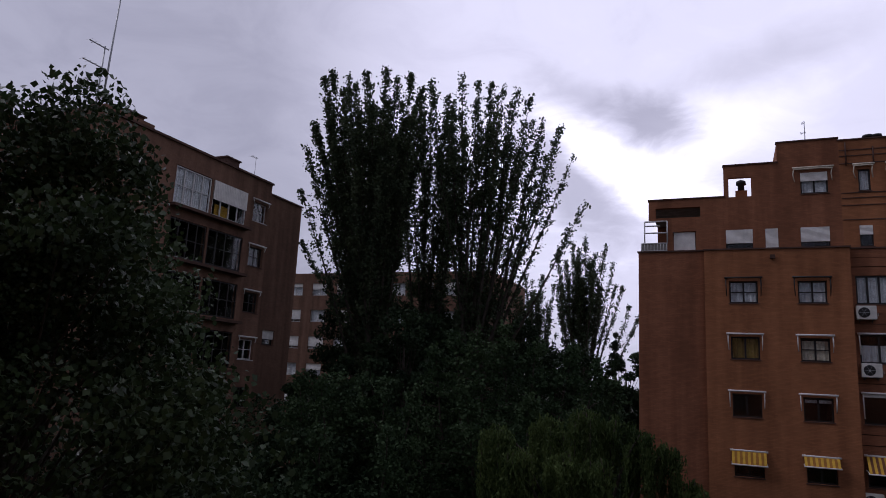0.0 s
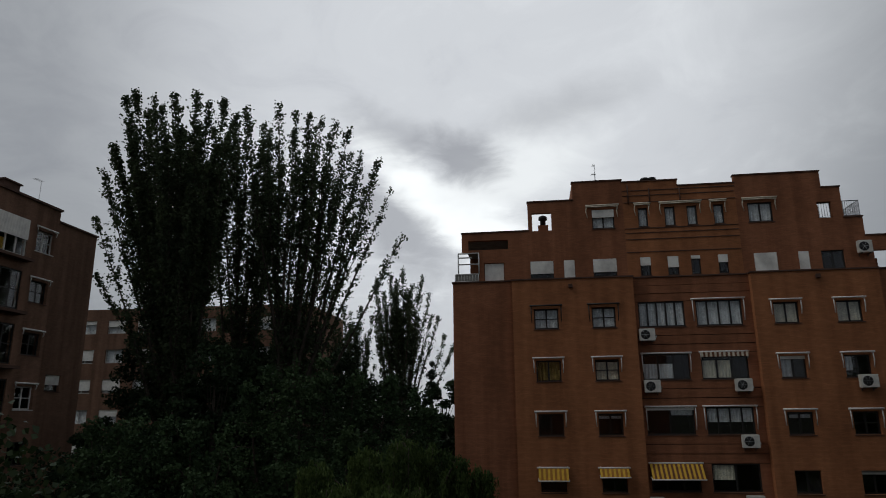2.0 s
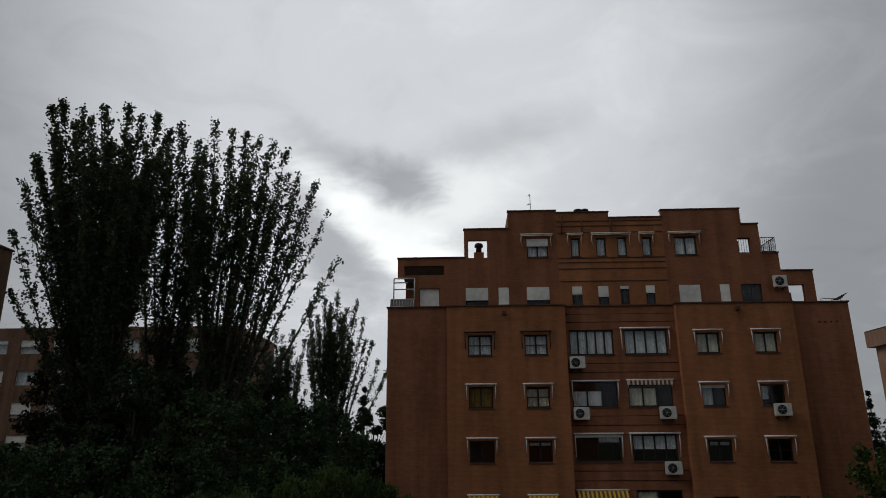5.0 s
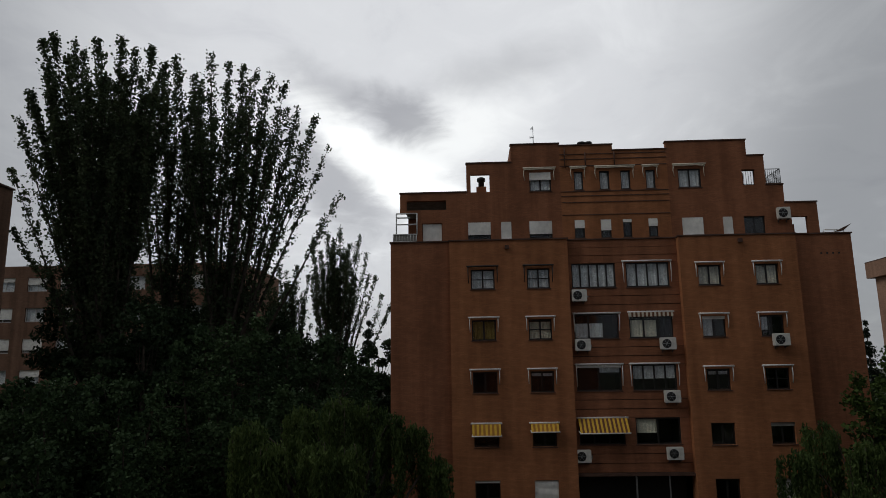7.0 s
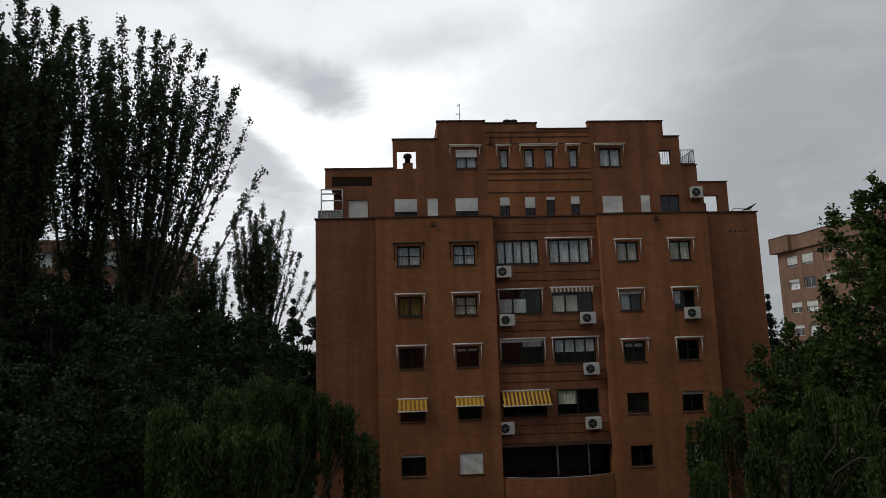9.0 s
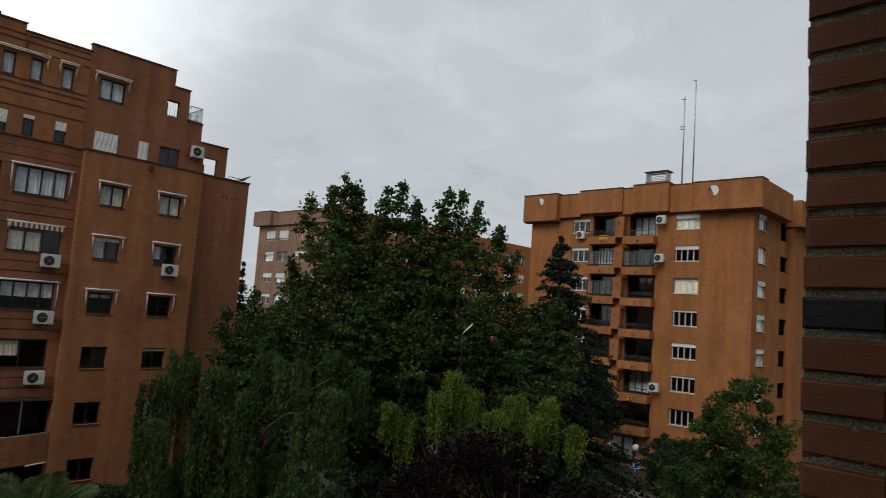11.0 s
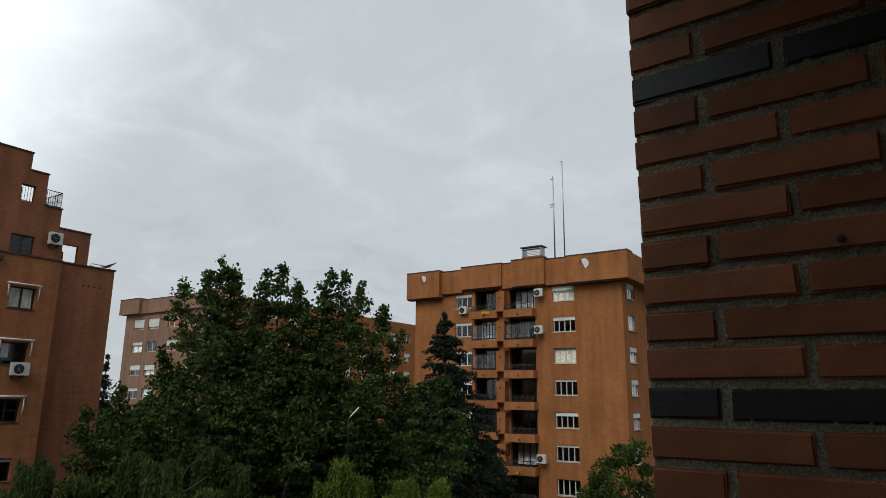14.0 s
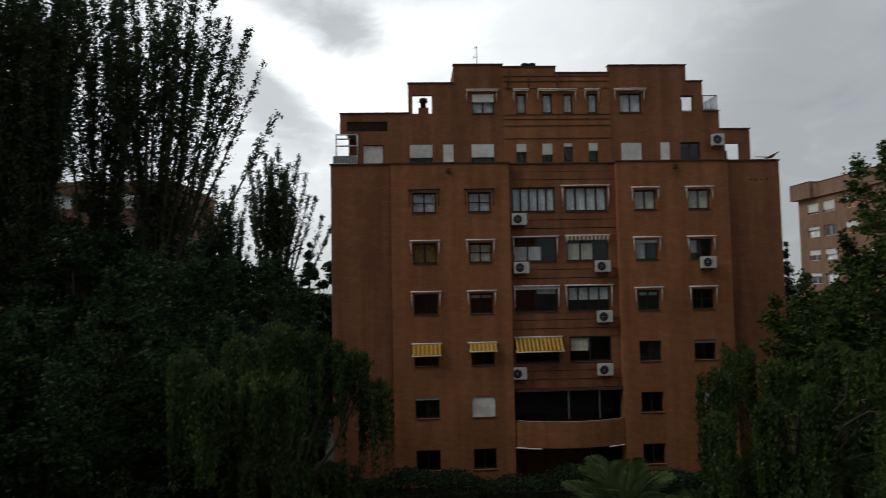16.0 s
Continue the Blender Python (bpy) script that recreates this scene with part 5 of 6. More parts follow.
def poplar_group(x, y, az, tips, label, seed, leaf=0.16, fork=11.0, shoots=10.0, wide=1.15, bend=0.38, fill=2, depth=2.6):
    """Upright poplar: steep stems fanning out from a fork, each a dense feathery plume. tips: (across, height), seen along the bearing az."""
    rng = np.random.default_rng(seed)
    t = thing("poplar_tree", pose(x, y, 0, 0, 0, -az), label, "tree")
    reach0 = math.hypot(x, y)
    part("trunk", tube(bmesh.new(), [(0, 0, 0), (0.1, 0, 2.5), (0, 0.1, fork * 0.6), (0, 0, fork)], [0.75, 0.6, 0.5, 0.36], 12), M_BARK, t)
    pts, small = [], []

    def curve(b, tip, i, n, bow):
        mid = b + (tip - b) * 0.45
        mid[:2] = b[:2] + (tip[:2] - b[:2]) * bow
        f = np.linspace(0, 1, n + 1)[:, None]
        p = (1 - f) ** 2 * b + 2 * f * (1 - f) * mid + f * f * tip
        p[:, 0] += 0.1 * np.sin(f[:, 0] * 7 + i) * f[:, 0]
        p[:, 1] += 0.1 * np.cos(f[:, 0] * 6 + i * 2) * f[:, 0]
        return p

    def plume(path, f_lo, size, rate):
        n = len(path) - 1
        ln = np.linalg.norm(path[-1] - path[0])
        for k in range(int(ln * rate)):
            f = 1 - (1 - f_lo) * rng.uniform(0, 1) ** 1.3
            j = min(int(f * n), n - 1)
            p0 = path[j] + (path[j + 1] - path[j]) * (f * n - j)
            up = (path[j + 1] - path[j]) / np.linalg.norm(path[j + 1] - path[j])
            out = rng.normal(size=3)
            out -= up * out.dot(up)
            out /= np.linalg.norm(out)
            down = (1 - f) * ln
            lng = (0.26 + size * (1 - math.exp(-down / 2.0))) * rng.uniform(0.4, 1.2)
            lean = rng.uniform(0.2, 0.72)
            d = up * math.cos(lean) + out * math.sin(lean)
            p1 = p0 + d * lng + np.array((0, 0, 0.08 * lng))
            if k % 9 == 0 and lng > 0.5:
                small.append(([tuple(p0), tuple((p0 + p1) / 2 + out * 0.03), tuple(p1)], [0.022, 0.015, 0.006]))
            m = int(6 + 8.5 * lng)
            g = rng.uniform(0.12, 1.05, m)[:, None]
            pts.append(p0 + (p1 - p0) * g + rng.normal(size=(m, 3)) * 0.085)

    layers = [(u, rng.uniform(-0.8, 0.8), z, 1.0) for u, z in tips]
    us, zs = [a for a, _ in tips], [b for _, b in tips]
    order = np.argsort(us)
    us, zs = np.array(us)[order], np.array(zs)[order]
    for row in range(fill):
        for k in range(len(us) - 1):
            if min(zs[k], zs[k + 1]) < EYE + 0.78 * (max(zs) - EYE):
                continue
            f = rng.uniform(0.2, 0.8)
            u = us[k] + (us[k + 1] - us[k]) * f
            z = min(zs[k], zs[k + 1]) - rng.uniform(0.4, 4.0)
            layers.append((u, (1 if (k + row) % 2 else -1) * rng.uniform(0.5, 1.0) * depth, z, 0.9))
    peak = max(zs)
    for i, (u, v, z, sz) in enumerate(layers):
        thin = z < EYE + 0.78 * (peak - EYE)
        scale = 1 + v / reach0
        tip = np.array((u * scale, v, EYE + (z - EYE) * scale))
        b = np.array((rng.normal() * 0.25 + u * 0.1, rng.normal() * 0.25 + v * 0.1, fork - rng.uniform(0, 1.8)))
        path = curve(b, tip, i, 14, bend + rng.normal() * 0.05)
        part("limb", tube(bmesh.new(), [tuple(p) for p in path], [0.012 + 0.14 * (1 - k / 14) ** 1.3 for k in range(15)], 6), M_BARK, t)
        plume(path, 0.12 if thin else 0.06, wide * sz * (0.6 if thin else 1.0) * rng.uniform(0.7, 1.2), shoots * (0.85 if thin else 1.0))
        for q in range(0 if thin else 3):
            j = int(rng.uniform(0.3, 0.8) * 14)
            s0 = path[j]
            up = (path[j + 1] - path[j]) / np.linalg.norm(path[j + 1] - path[j])
            ln = (tip[2] - s0[2]) * rng.uniform(0.35, 0.9)
            a = rng.uniform(0, math.tau)
            e = s0 + up * ln + np.array((math.cos(a), math.sin(a), 0)) * ln * rng.uniform(0.06, 0.17)
            sp = curve(s0, e, i + q, 7, 0.6)
            small.append(([tuple(p) for p in sp], [0.05, 0.045, 0.038, 0.03, 0.024, 0.018, 0.012, 0.006]))
            plume(sp, 0.1, wide * 0.7, shoots * 0.75)
    tagged(part("branchwork", limb_mesh(small, 4), M_BARK, t), kind="stuff")
    leaf_cloud("crown", np.concatenate(pts), leaf, LEAF_POPLAR, t, 0.82, 0.1, seed=seed)
    return t


def layered_tree(x, y, az, tips, label, seed, mat, leaf=0.18, fork=3.5, reach=2.3, density=30.0, category="tree", sprays=6.5):
    """Broad tree with several leaders; side branches carry flat sprays of leaves, with gaps between the layers. tips: (across, height, depth)."""
    rng = np.random.default_rng(seed)
    t = thing("tree", pose(x, y, 0, 0, 0, -az), label, category)
    far = math.hypot(x, y)
    part("trunk", tube(bmesh.new(), [(0, 0, 0), (0.06, 0, fork * 0.5), (0, 0.05, fork)], [0.42, 0.34, 0.3], 12), M_BARK, t)
    pts, small = [], []
    for i, (u, z, v) in enumerate(tips):
        scale = 1 + v / far
        tip = np.array((u * scale, v, EYE + (z - EYE) * scale))
        b = np.array((u * 0.06, v * 0.06, fork - rng.uniform(0, 0.8)))
        mid = b + (tip - b) * 0.45
        mid[:2] = b[:2] + (tip[:2] - b[:2]) * 0.72
        f = np.linspace(0, 1, 13)[:, None]
        path = (1 - f) ** 2 * b + 2 * f * (1 - f) * mid + f * f * tip
        path[:, :2] += 0.12 * np.stack([np.sin(f[:, 0] * 8 + i), np.cos(f[:, 0] * 7 + i)], 1) * f
        part("limb", tube(bmesh.new(), [tuple(p) for p in path], [0.015 + 0.15 * (1 - k / 12) ** 1.2 for k in range(13)], 6), M_BARK, t)
        ln = np.linalg.norm(tip - b)
        for k in range(int(ln * sprays)):
            f = 1 - 0.78 * rng.uniform(0.005, 1) ** 1.25
            j = min(int(f * 12), 11)
            p0 = path[j] + (path[j + 1] - path[j]) * (f * 12 - j)
            down = tip[2] - p0[2]
            rr = min(0.3 + 0.36 * down, reach) * rng.uniform(0.45, 1.2)
            a = rng.uniform(0, math.tau)
            rise = 1.6 * math.exp(-down / 0.9) + rng.uniform(-0.15, 0.45)
            d = np.array((math.cos(a), math.sin(a), rise))
            d /= np.linalg.norm(d)
            p1 = p0 + d * rr
            p1[2] -= 0.06 * rr * rr
            if rr > 0.8:
                small.append(([tuple(p0), tuple((p0 + p1) / 2 + np.array((0, 0, 0.06 * rr))), tuple(p1)], [0.035, 0.022, 0.007]))
            m = int(density * (0.35 + rr))
            g = (rng.uniform(0.12, 1.0, m) ** 0.7)[:, None]
            half = 0.12 + 0.3 * rr * np.sin(np.pi * np.clip(g * 0.85 + 0.1, 0, 1))
            q = p0 + (p1 - p0) * g + rng.normal(size=(m, 3)) * half * np.array([0.62, 0.62, 0.26 + 0.5 * math.exp(-down)])
            pts.append(q)
    tagged(part("branchwork", limb_mesh(small, 4), M_BARK, t), kind="stuff")
    leaf_cloud("crown", np.concatenate(pts), leaf, mat, t, 0.85, 0.3, seed=seed)
    return t


def willow(x, y, h, radius, mat, label, seed, lobes, leaf=0.2, under=40, bunches=13, hang=(1.8, 3.6), strands=8):
    """Weeping willow: arching branch ends, each shedding separate tongues of hanging narrow leaves. lobes: (x, y, z, reach) of the branch ends."""
    rng = np.random.default_rng(seed)
    t = thing("willow_tree", pose(x, y, 0), label, "tree")
    part("trunk", tube(bmesh.new(), [(0, 0, 0), (0.15, 0.05, h * 0.2), (0.0, 0.1, h * 0.45)], [0.42, 0.34, 0.26], 10), M_BARK, t)
    heads = list(lobes)
    for k in range(under):
        a, r = k * 2.39996 + rng.normal() * 0.2, radius * math.sqrt((k + 0.5) / under)
        heads.append((r * math.cos(a), r * math.sin(a), h * (0.74 - 0.32 * (r / radius) ** 2 - rng.uniform(0, 0.2)), rng.uniform(0.35, 0.7)))
    twigs, threads, pts = [], [], []
    for i, (hx, hy, hz, hr) in enumerate(heads):
        path, radii = bent((0, 0.1, h * 0.43), (hx, hy, hz), rng, 0.14, n=5), [0.10, 0.08, 0.06, 0.045, 0.03, 0.015]
        if i < 8:
            part("limb", tube(bmesh.new(), path, radii, 6), M_BARK, t)
        else:
            twigs.append((path, [q * 0.5 for q in radii]))
        for k in range(bunches):
            a, o = rng.uniform(0, math.tau), hr * math.sqrt(rng.uniform(0.02, 1.0))
            out = np.array((math.cos(a), math.sin(a), 0.0))
            top = np.array((hx, hy, hz)) + out * o + np.array((0, 0, 0.1 - 0.8 * o * o / hr))
            ln0 = rng.uniform(*hang) * (0.6 + 0.5 * o / hr)
            for s in range(strands):
                ln = min(ln0 * rng.uniform(0.55, 1.08), top[2] - 0.4)
                a2 = a + rng.normal() * 0.9
                side = np.array((math.cos(a2), math.sin(a2), 0.0)) * rng.uniform(0.02, 0.16)
                s0 = top + rng.normal(size=3) * np.array([0.07, 0.07, 0.04])
                m = int(ln * 15) + 5
                f = rng.uniform(0, 1, m)[:, None]
                pts.append(s0 + side * np.sqrt(f) + np.concatenate([np.zeros((m, 2)), 0.1 * np.sin(f * 3) - f * ln], 1) + rng.normal(size=(m, 3)) * 0.045)
                if s == 0 and k % 2 == 0:
                    threads.append(([tuple(s0), tuple(s0 + side * 0.7 - np.array((0, 0, ln * 0.5))), tuple(s0 + side - np.array((0, 0, ln)))], [0.012, 0.01, 0.005]))
    tagged(part("branchwork", limb_mesh(twigs, 5), M_BARK, t), kind="stuff")
    tagged(part("twig_mass", limb_mesh(threads, 3), M_BARK, t), kind="stuff")
    leaf_cloud("crown", np.concatenate(pts), leaf, mat, t, 0.34, 2.4, seed=seed)
    return t


def conifer(x, y, h, radius, label, seed, leaf=0.28, whorls=34, droop=0.25, low=0.08, per=34, shape=0.95):
    rng = np.random.default_rng(seed)
    t = thing("conifer_tree", pose(x, y, 0), label, "tree")
    part("trunk", tube(bmesh.new(), [(0, 0, 0), (0.05, 0, h * 0.5), (0, 0, h * 0.995)], [0.32, 0.17, 0.015], 10), M_BARK, t)
    br, pts = [], []
    for i in range(whorls):
        f = i / (whorls - 1)
        z = h * (low + (0.985 - low) * f) + (rng.uniform(-0.25, 0.25) if 0 < i < whorls - 1 else 0)
        n = 7 if f < 0.7 else 5
        for k in range(n):
            a = rng.uniform(0, math.tau)
            r = radius * (1 - f) ** shape * rng.uniform(0.62, 1.12) + 0.12
            p0 = np.array((0, 0, z + rng.uniform(-0.2, 0.05)))
            p1 = np.array((math.cos(a) * r, math.sin(a) * r, z - droop * r + 0.12 * r * rng.normal()))
            mid = (p0 + p1) / 2 + np.array((0, 0, 0.1 * r))
            br.append(([tuple(p0), tuple(mid), tuple(p1)], [0.05 * (1 - f) + 0.012, 0.03 * (1 - f) + 0.01, 0.006]))
            m = int(per * (0.5 + r))
            g = rng.uniform(0.12, 1.03, m)[:, None]
            q = p0 * (1 - g) ** 2 + 2 * g * (1 - g) * mid + g * g * p1
            side = np.array((-math.sin(a), math.cos(a), 0))
            q = q + side * (rng.normal(size=(m, 1)) * 0.16 * (1.15 - g) * r ** 0.7) + rng.normal(size=(m, 3)) * 0.06
            q[:, 2] -= abs(rng.normal(size=m)) * 0.12
            pts.append(q)
    tagged(part("branchwork", limb_mesh(br, 4), M_BARK, t), kind="stuff")
    leaf_cloud("crown", np.concatenate(pts), leaf, LEAF_CONIFER, t, 0.4, 0.5, seed=seed)
    return t


def palm(x, y, h, label, seed):
    rng = np.random.default_rng(seed)
    t = thing("palm_tree", pose(x, y, 0), label, "palm")
    bm = bmesh.new()
    prof = []
    for i in range(30):
        z = h * 0.8 * i / 29
        prof.append((0.2 + 0.03 * (i % 2) + (0.08 if i > 26 else 0), z))
    part("trunk", lathe(bm, prof, 12), M_BARK, t)
    for k in range(30):
        a = k * 2.39996 + rng.normal() * 0.1
        el = radians(80 - 3.0 * k + rng.normal() * 4)
        ln = rng.uniform(2.7, 3.5)
        d = np.array((math.cos(a), math.sin(a), 0.0))
        spine = []
        for i in range(9):
            f = i / 8
            spine.append(np.array((0, 0, h * 0.79)) + d * ln * f * math.cos(el) + np.array((0, 0, ln * (f * math.sin(el) - 0.42 * f * f))))
        bm = bmesh.new()
        tube(bm, [tuple(p) for p in spine], [0.03, 0.028, 0.024, 0.02, 0.017, 0.014, 0.011, 0.008, 0.005], 5)
        side = np.array((-math.sin(a), math.cos(a), 0.0))
        for i in range(26):
            f = 0.16 + 0.84 * i / 26
            j = min(int(f * 8), 7)
            p = spine[j] + (spine[j + 1] - spine[j]) * (f * 8 - j)
            tan = (spine[j + 1] - spine[j]) / np.linalg.norm(spine[j + 1] - spine[j])
            w = 0.75 * math.sin(math.pi * min(0.96, f * 0.9 + 0.1)) + 0.08
            for s in (-1, 1):
                q = p + side * s * w * 0.8 + tan * w * 0.6 - np.array((0, 0, 0.12 * w))
                e = tan * 0.03
                vs = [bm.verts.new(tuple(v)) for v in (p - e, (p + q) / 2 - e * 1.2 + np.array((0, 0, 0.03)), q, (p + q) / 2 + e * 1.2 + np.array((0, 0, 0.03)))]
                bm.faces.new(vs)
        part("frond", bm, LEAF_PALM, t)
    return t


def hedge(x0, x1, y, depth, h, label, seed):
    rng = np.random.default_rng(seed)
    t = thing("hedge", pose((x0 + x1) / 2, y, 0), label, "hedge")
    w = (x1 - x0) / 2
    part("stem_core", boxes((-w + 0.5, w - 0.5, -depth * 0.3, depth * 0.3, 0, h * 0.8)), M_BARK, t)
    n = int((x1 - x0) * 1500)
    p = np.stack([rng.uniform(-w, w, n), rng.uniform(-depth / 2, depth / 2, n), rng.uniform(0.05, 1.0, n)], 1)
    p[:, 2] = (1 - (1 - p[:, 2]) ** 2.2) * (h + 0.28 * np.sin(p[:, 0] * 0.7) + 0.12 * np.sin(p[:, 0] * 2.3))
    p += rng.normal(size=p.shape) * 0.06
    leaf_cloud("foliage", p, 0.13, LEAF_DARK, t, 0.7, 0.0, seed=seed)


def at_bearing(az, r):
    return r * math.sin(radians(az)), r * math.cos(radians(az))


# two broad fans side by side with a narrow gap between them, and slimmer poplars farther off
poplar_group(*at_bearing(-28.5, 40), -28.5, [(-5.4, 25.6), (-5.0, 27.0), (-4.6, 30.0), (-4.1, 30.7), (-3.0, 30.4), (-1.9, 30.7), (-0.8, 31.1), (-0.1, 30.5), (0.8, 30.8), (1.7, 30.0), (-5.3, 22.6), (-4.9, 19.4)],
             "tall dark poplar with many upright leafy stems", 11, fork=11.0)
poplar_group(*at_bearing(-20.8, 40), -20.8, [(-3.3, 30.7), (-2.2, 29.6), (-1.3, 31.0), (-0.1, 30.6), (0.8, 30.4), (1.5, 30.3), (2.3, 30.1), (3.1, 29.7), (3.9, 28.0), (5.1, 27.8), (6.0, 25.8), (6.8, 22.9)],
             "tall dark poplar with fanned upright stems", 14, fork=13.0, shoots=6.5, wide=1.05, fill=1, bend=0.45)
poplar_group(*at_bearing(-24.6, 43), -24.6, [(-2.6, 30.2), (-1.1, 28.6), (-0.5, 31.2), (0.6, 29.0), (1.1, 30.6), (2.1, 27.8)],
             "tall dark poplar standing behind and between two others", 15, fork=11.0, shoots=7.5, wide=1.1, fill=1)
poplar_group(*at_bearing(-11.5, 60), -11.5, [(-2.2, 23.9), (-1.5, 22.6), (-0.9, 24.4), (-0.2, 23.8), (0.4, 24.9), (1.2, 23.4), (2.0, 24.3), (2.8, 20.6), (3.4, 20.4), (4.1, 18.8), (5.0, 18.0)],
             "slimmer dark poplar farther off beside the brick block", 12, leaf=0.15, fork=11.0, wide=0.85, shoots=10.0, depth=1.6, fill=2, bend=0.46)
poplar_group(*at_bearing(-15.5, 64), -15.5, [(-2.4, 18.6), (-1.8, 20.3), (-0.9, 21.9), (-0.1, 21.4), (0.9, 22.0), (1.9, 21.0)],
             "thin poplar between the larger ones", 13, leaf=0.16, fork=9.0, wide=0.95, shoots=8.0, fill=3, depth=1.4, bend=0.5)
for az, r, hh, rad, sd in ((-33.2, 41, 13.2, 3.2, 61), (-29.4, 36, 15.0, 2.7, 62), (-26.4, 36, 16.0, 3.2, 63), (-21.0, 36.5, 14.4, 3.0, 64)):
    broadleaf(*at_bearing(az, r), hh, rad, LEAF_DARK, "dense dark tree standing round the poplar trunks", sd, leaves=19000, leaf=0.2, clumps=90, crown_from=0.1)

# the near tree by the window and the court trees under the poplars
broadleaf(-10.8, 7.4, 16.3, 4.7, LEAF_MAPLE, "leafy plane tree close to the window, dark with glossy leaves", 21, leaves=100000, leaf=0.11, crown_from=0.06, taper=0.38, clumps=210, tops=((1.05, -0.35, 16.5), (1.7, 0.2, 15.6), (0.4, -0.9, 16.0)), aspect=0.85, clump_r=0.2)
layered_tree(*at_bearing(-17.6, 27), -17.6, [(-3.0, 13.0, 0.4), (-2.2, 13.7, 0), (-1.2, 13.8, -0.5), (0.0, 13.9, 0.4), (1.2, 13.5, 0), (2.5, 13.2, -0.4), (3.5, 12.8, 0.3), (4.2, 12.0, 0), (-1.6, 11.4, -2.4), (1.0, 11.2, -2.6), (3.0, 10.8, -2.0), (-3.6, 11.0, -1.0)],
             "broad soft green court tree below the poplars", 22, LEAF_COURT, leaf=0.125, reach=1.9, density=58)
layered_tree(*at_bearing(-28.0, 24), -28.0, [(-3.0, 11.6, 0.5), (-2.2, 11.6, -0.4), (-1.5, 11.8, 0.3), (-0.6, 11.9, 0), (0.2, 11.7, -0.5), (1.1, 11.3, 0.4), (-2.2, 10.0, -2.2), (0.2, 9.9, -2.4)],
             "low broad green court tree", 23, LEAF_COURT, leaf=0.115, reach=1.8, density=60)
broadleaf(*at_bearing(-27.2, 43), 19.6, 4.6, LEAF_DARK, "dense dark tree behind the poplar trunks", 65, leaves=40000, leaf=0.2, clumps=110, crown_from=0.1)
broadleaf(*at_bearing(-22.0, 44), 18.6, 4.4, LEAF_DARK, "dense dark tree behind the poplar trunks", 66, leaves=34000, leaf=0.2, clumps=100, crown_from=0.1)
broadleaf(*at_bearing(-17.8, 45), 17.4, 3.2, LEAF_DARK, "dense dark tree behind the poplar trunks", 68, leaves=24000, leaf=0.2, clumps=90, crown_from=0.1)
broadleaf(*at_bearing(-7.9, 50), 15.4, 2.7, LEAF_DARK, "dense dark tree beside the brick block", 69, leaves=20000, leaf=0.2, clumps=90, crown_from=0.1)
broadleaf(*at_bearing(-15.4, 46), 15.2, 3.2, LEAF_DARK, "dense dark tree behind the court", 67, leaves=20000, leaf=0.22, clumps=90, crown_from=0.1)
broadleaf(-6.0, 32.0, 12.0, 2.6, LEAF_DARK, "dense dark tree beside the brick block", 24, leaves=20000, leaf=0.18, clumps=110, crown_from=0.08)
broadleaf(-18.2, 27.0, 12.6, 4.6, LEAF_DARK, "dense dark tree below the brown block", 25, leaves=22000, leaf=0.19, clumps=110, crown_from=0.08)
broadleaf(-12.5, 19.2, 10.4, 4.2, LEAF_DARK, "low dark court tree", 26, leaves=32000, leaf=0.17, clumps=110, crown_from=0.08)
broadleaf(-21.5, 21.0, 11.5, 4.5, LEAF_DARK, "dense dark tree in front of the brown block", 27, leaves=20000, leaf=0.19, clumps=110, crown_from=0.08)
broadleaf(-17.0, 37.5, 16.0, 5.0, LEAF_DARK, "dark tree standing between the poplar trunks", 28, leaves=14000, leaf=0.24, clumps=110, crown_from=0.08)
broadleaf(-10.0, 41.0, 15.5, 4.0, LEAF_DARK, "dark tree standing between the poplar trunks", 29, leaves=12000, leaf=0.24, clumps=110, crown_from=0.08)
broadleaf(-27.5, 46.0, 13.0, 4.0, LEAF_DARK, "dark tree by the far end of the brown block", 30, leaves=12000, leaf=0.26)
broadleaf(-7.2, 47.0, 12.5, 3.6, LEAF_DARK, "dark tree beside the brick block", 31, leaves=14000, leaf=0.24)
conifer(-8.6, 56.0, 16.5, 3.4, "dark cedar far behind the court", 32, whorls=26, droop=0.05)
willow(-4.3, 22.6, 10.6, 3.4, LEAF_WILLOW, "green weeping willow in the court", 33,
       [(-2.3, -2.6, 10.6, 0.48), (-1.4, -3.4, 10.0, 0.41), (-1.2, -0.8, 10.8, 0.54), (-0.2, 0.5, 11.1, 0.61), (0.7, 1.2, 10.9, 0.54), (1.5, 0.8, 10.5, 0.54), (2.3, 1.3, 10.1, 0.54), (3.0, 1.4, 9.0, 0.54), (-0.3, -2.6, 9.9, 0.48), (0.6, -1.9, 9.8, 0.54)], leaf=0.15)
willow(13.4, 23.2, 10.0, 4.4, LEAF_WILLOW, "dull green weeping willow before the brick block", 34,
       [(-0.2, 0.5, 9.4, 0.54), (-0.5, -1.7, 8.8, 0.48), (1.2, -0.4, 10.1, 0.54), (1.5, -1.8, 9.9, 0.48), (3.9, -1.1, 10.2, 0.54), (0.3, -4.6, 8.5, 0.54), (-1.6, -1.0, 8.4, 0.54), (4.7, -1.7, 9.6, 0.54), (-2.6, 0.6, 9.2, 0.54), (-1.2, 1.8, 10.0, 0.61), (2.6, -2.8, 9.0, 0.48), (-3.2, -0.6, 7.8, 0.54)], leaf=0.155, under=60)
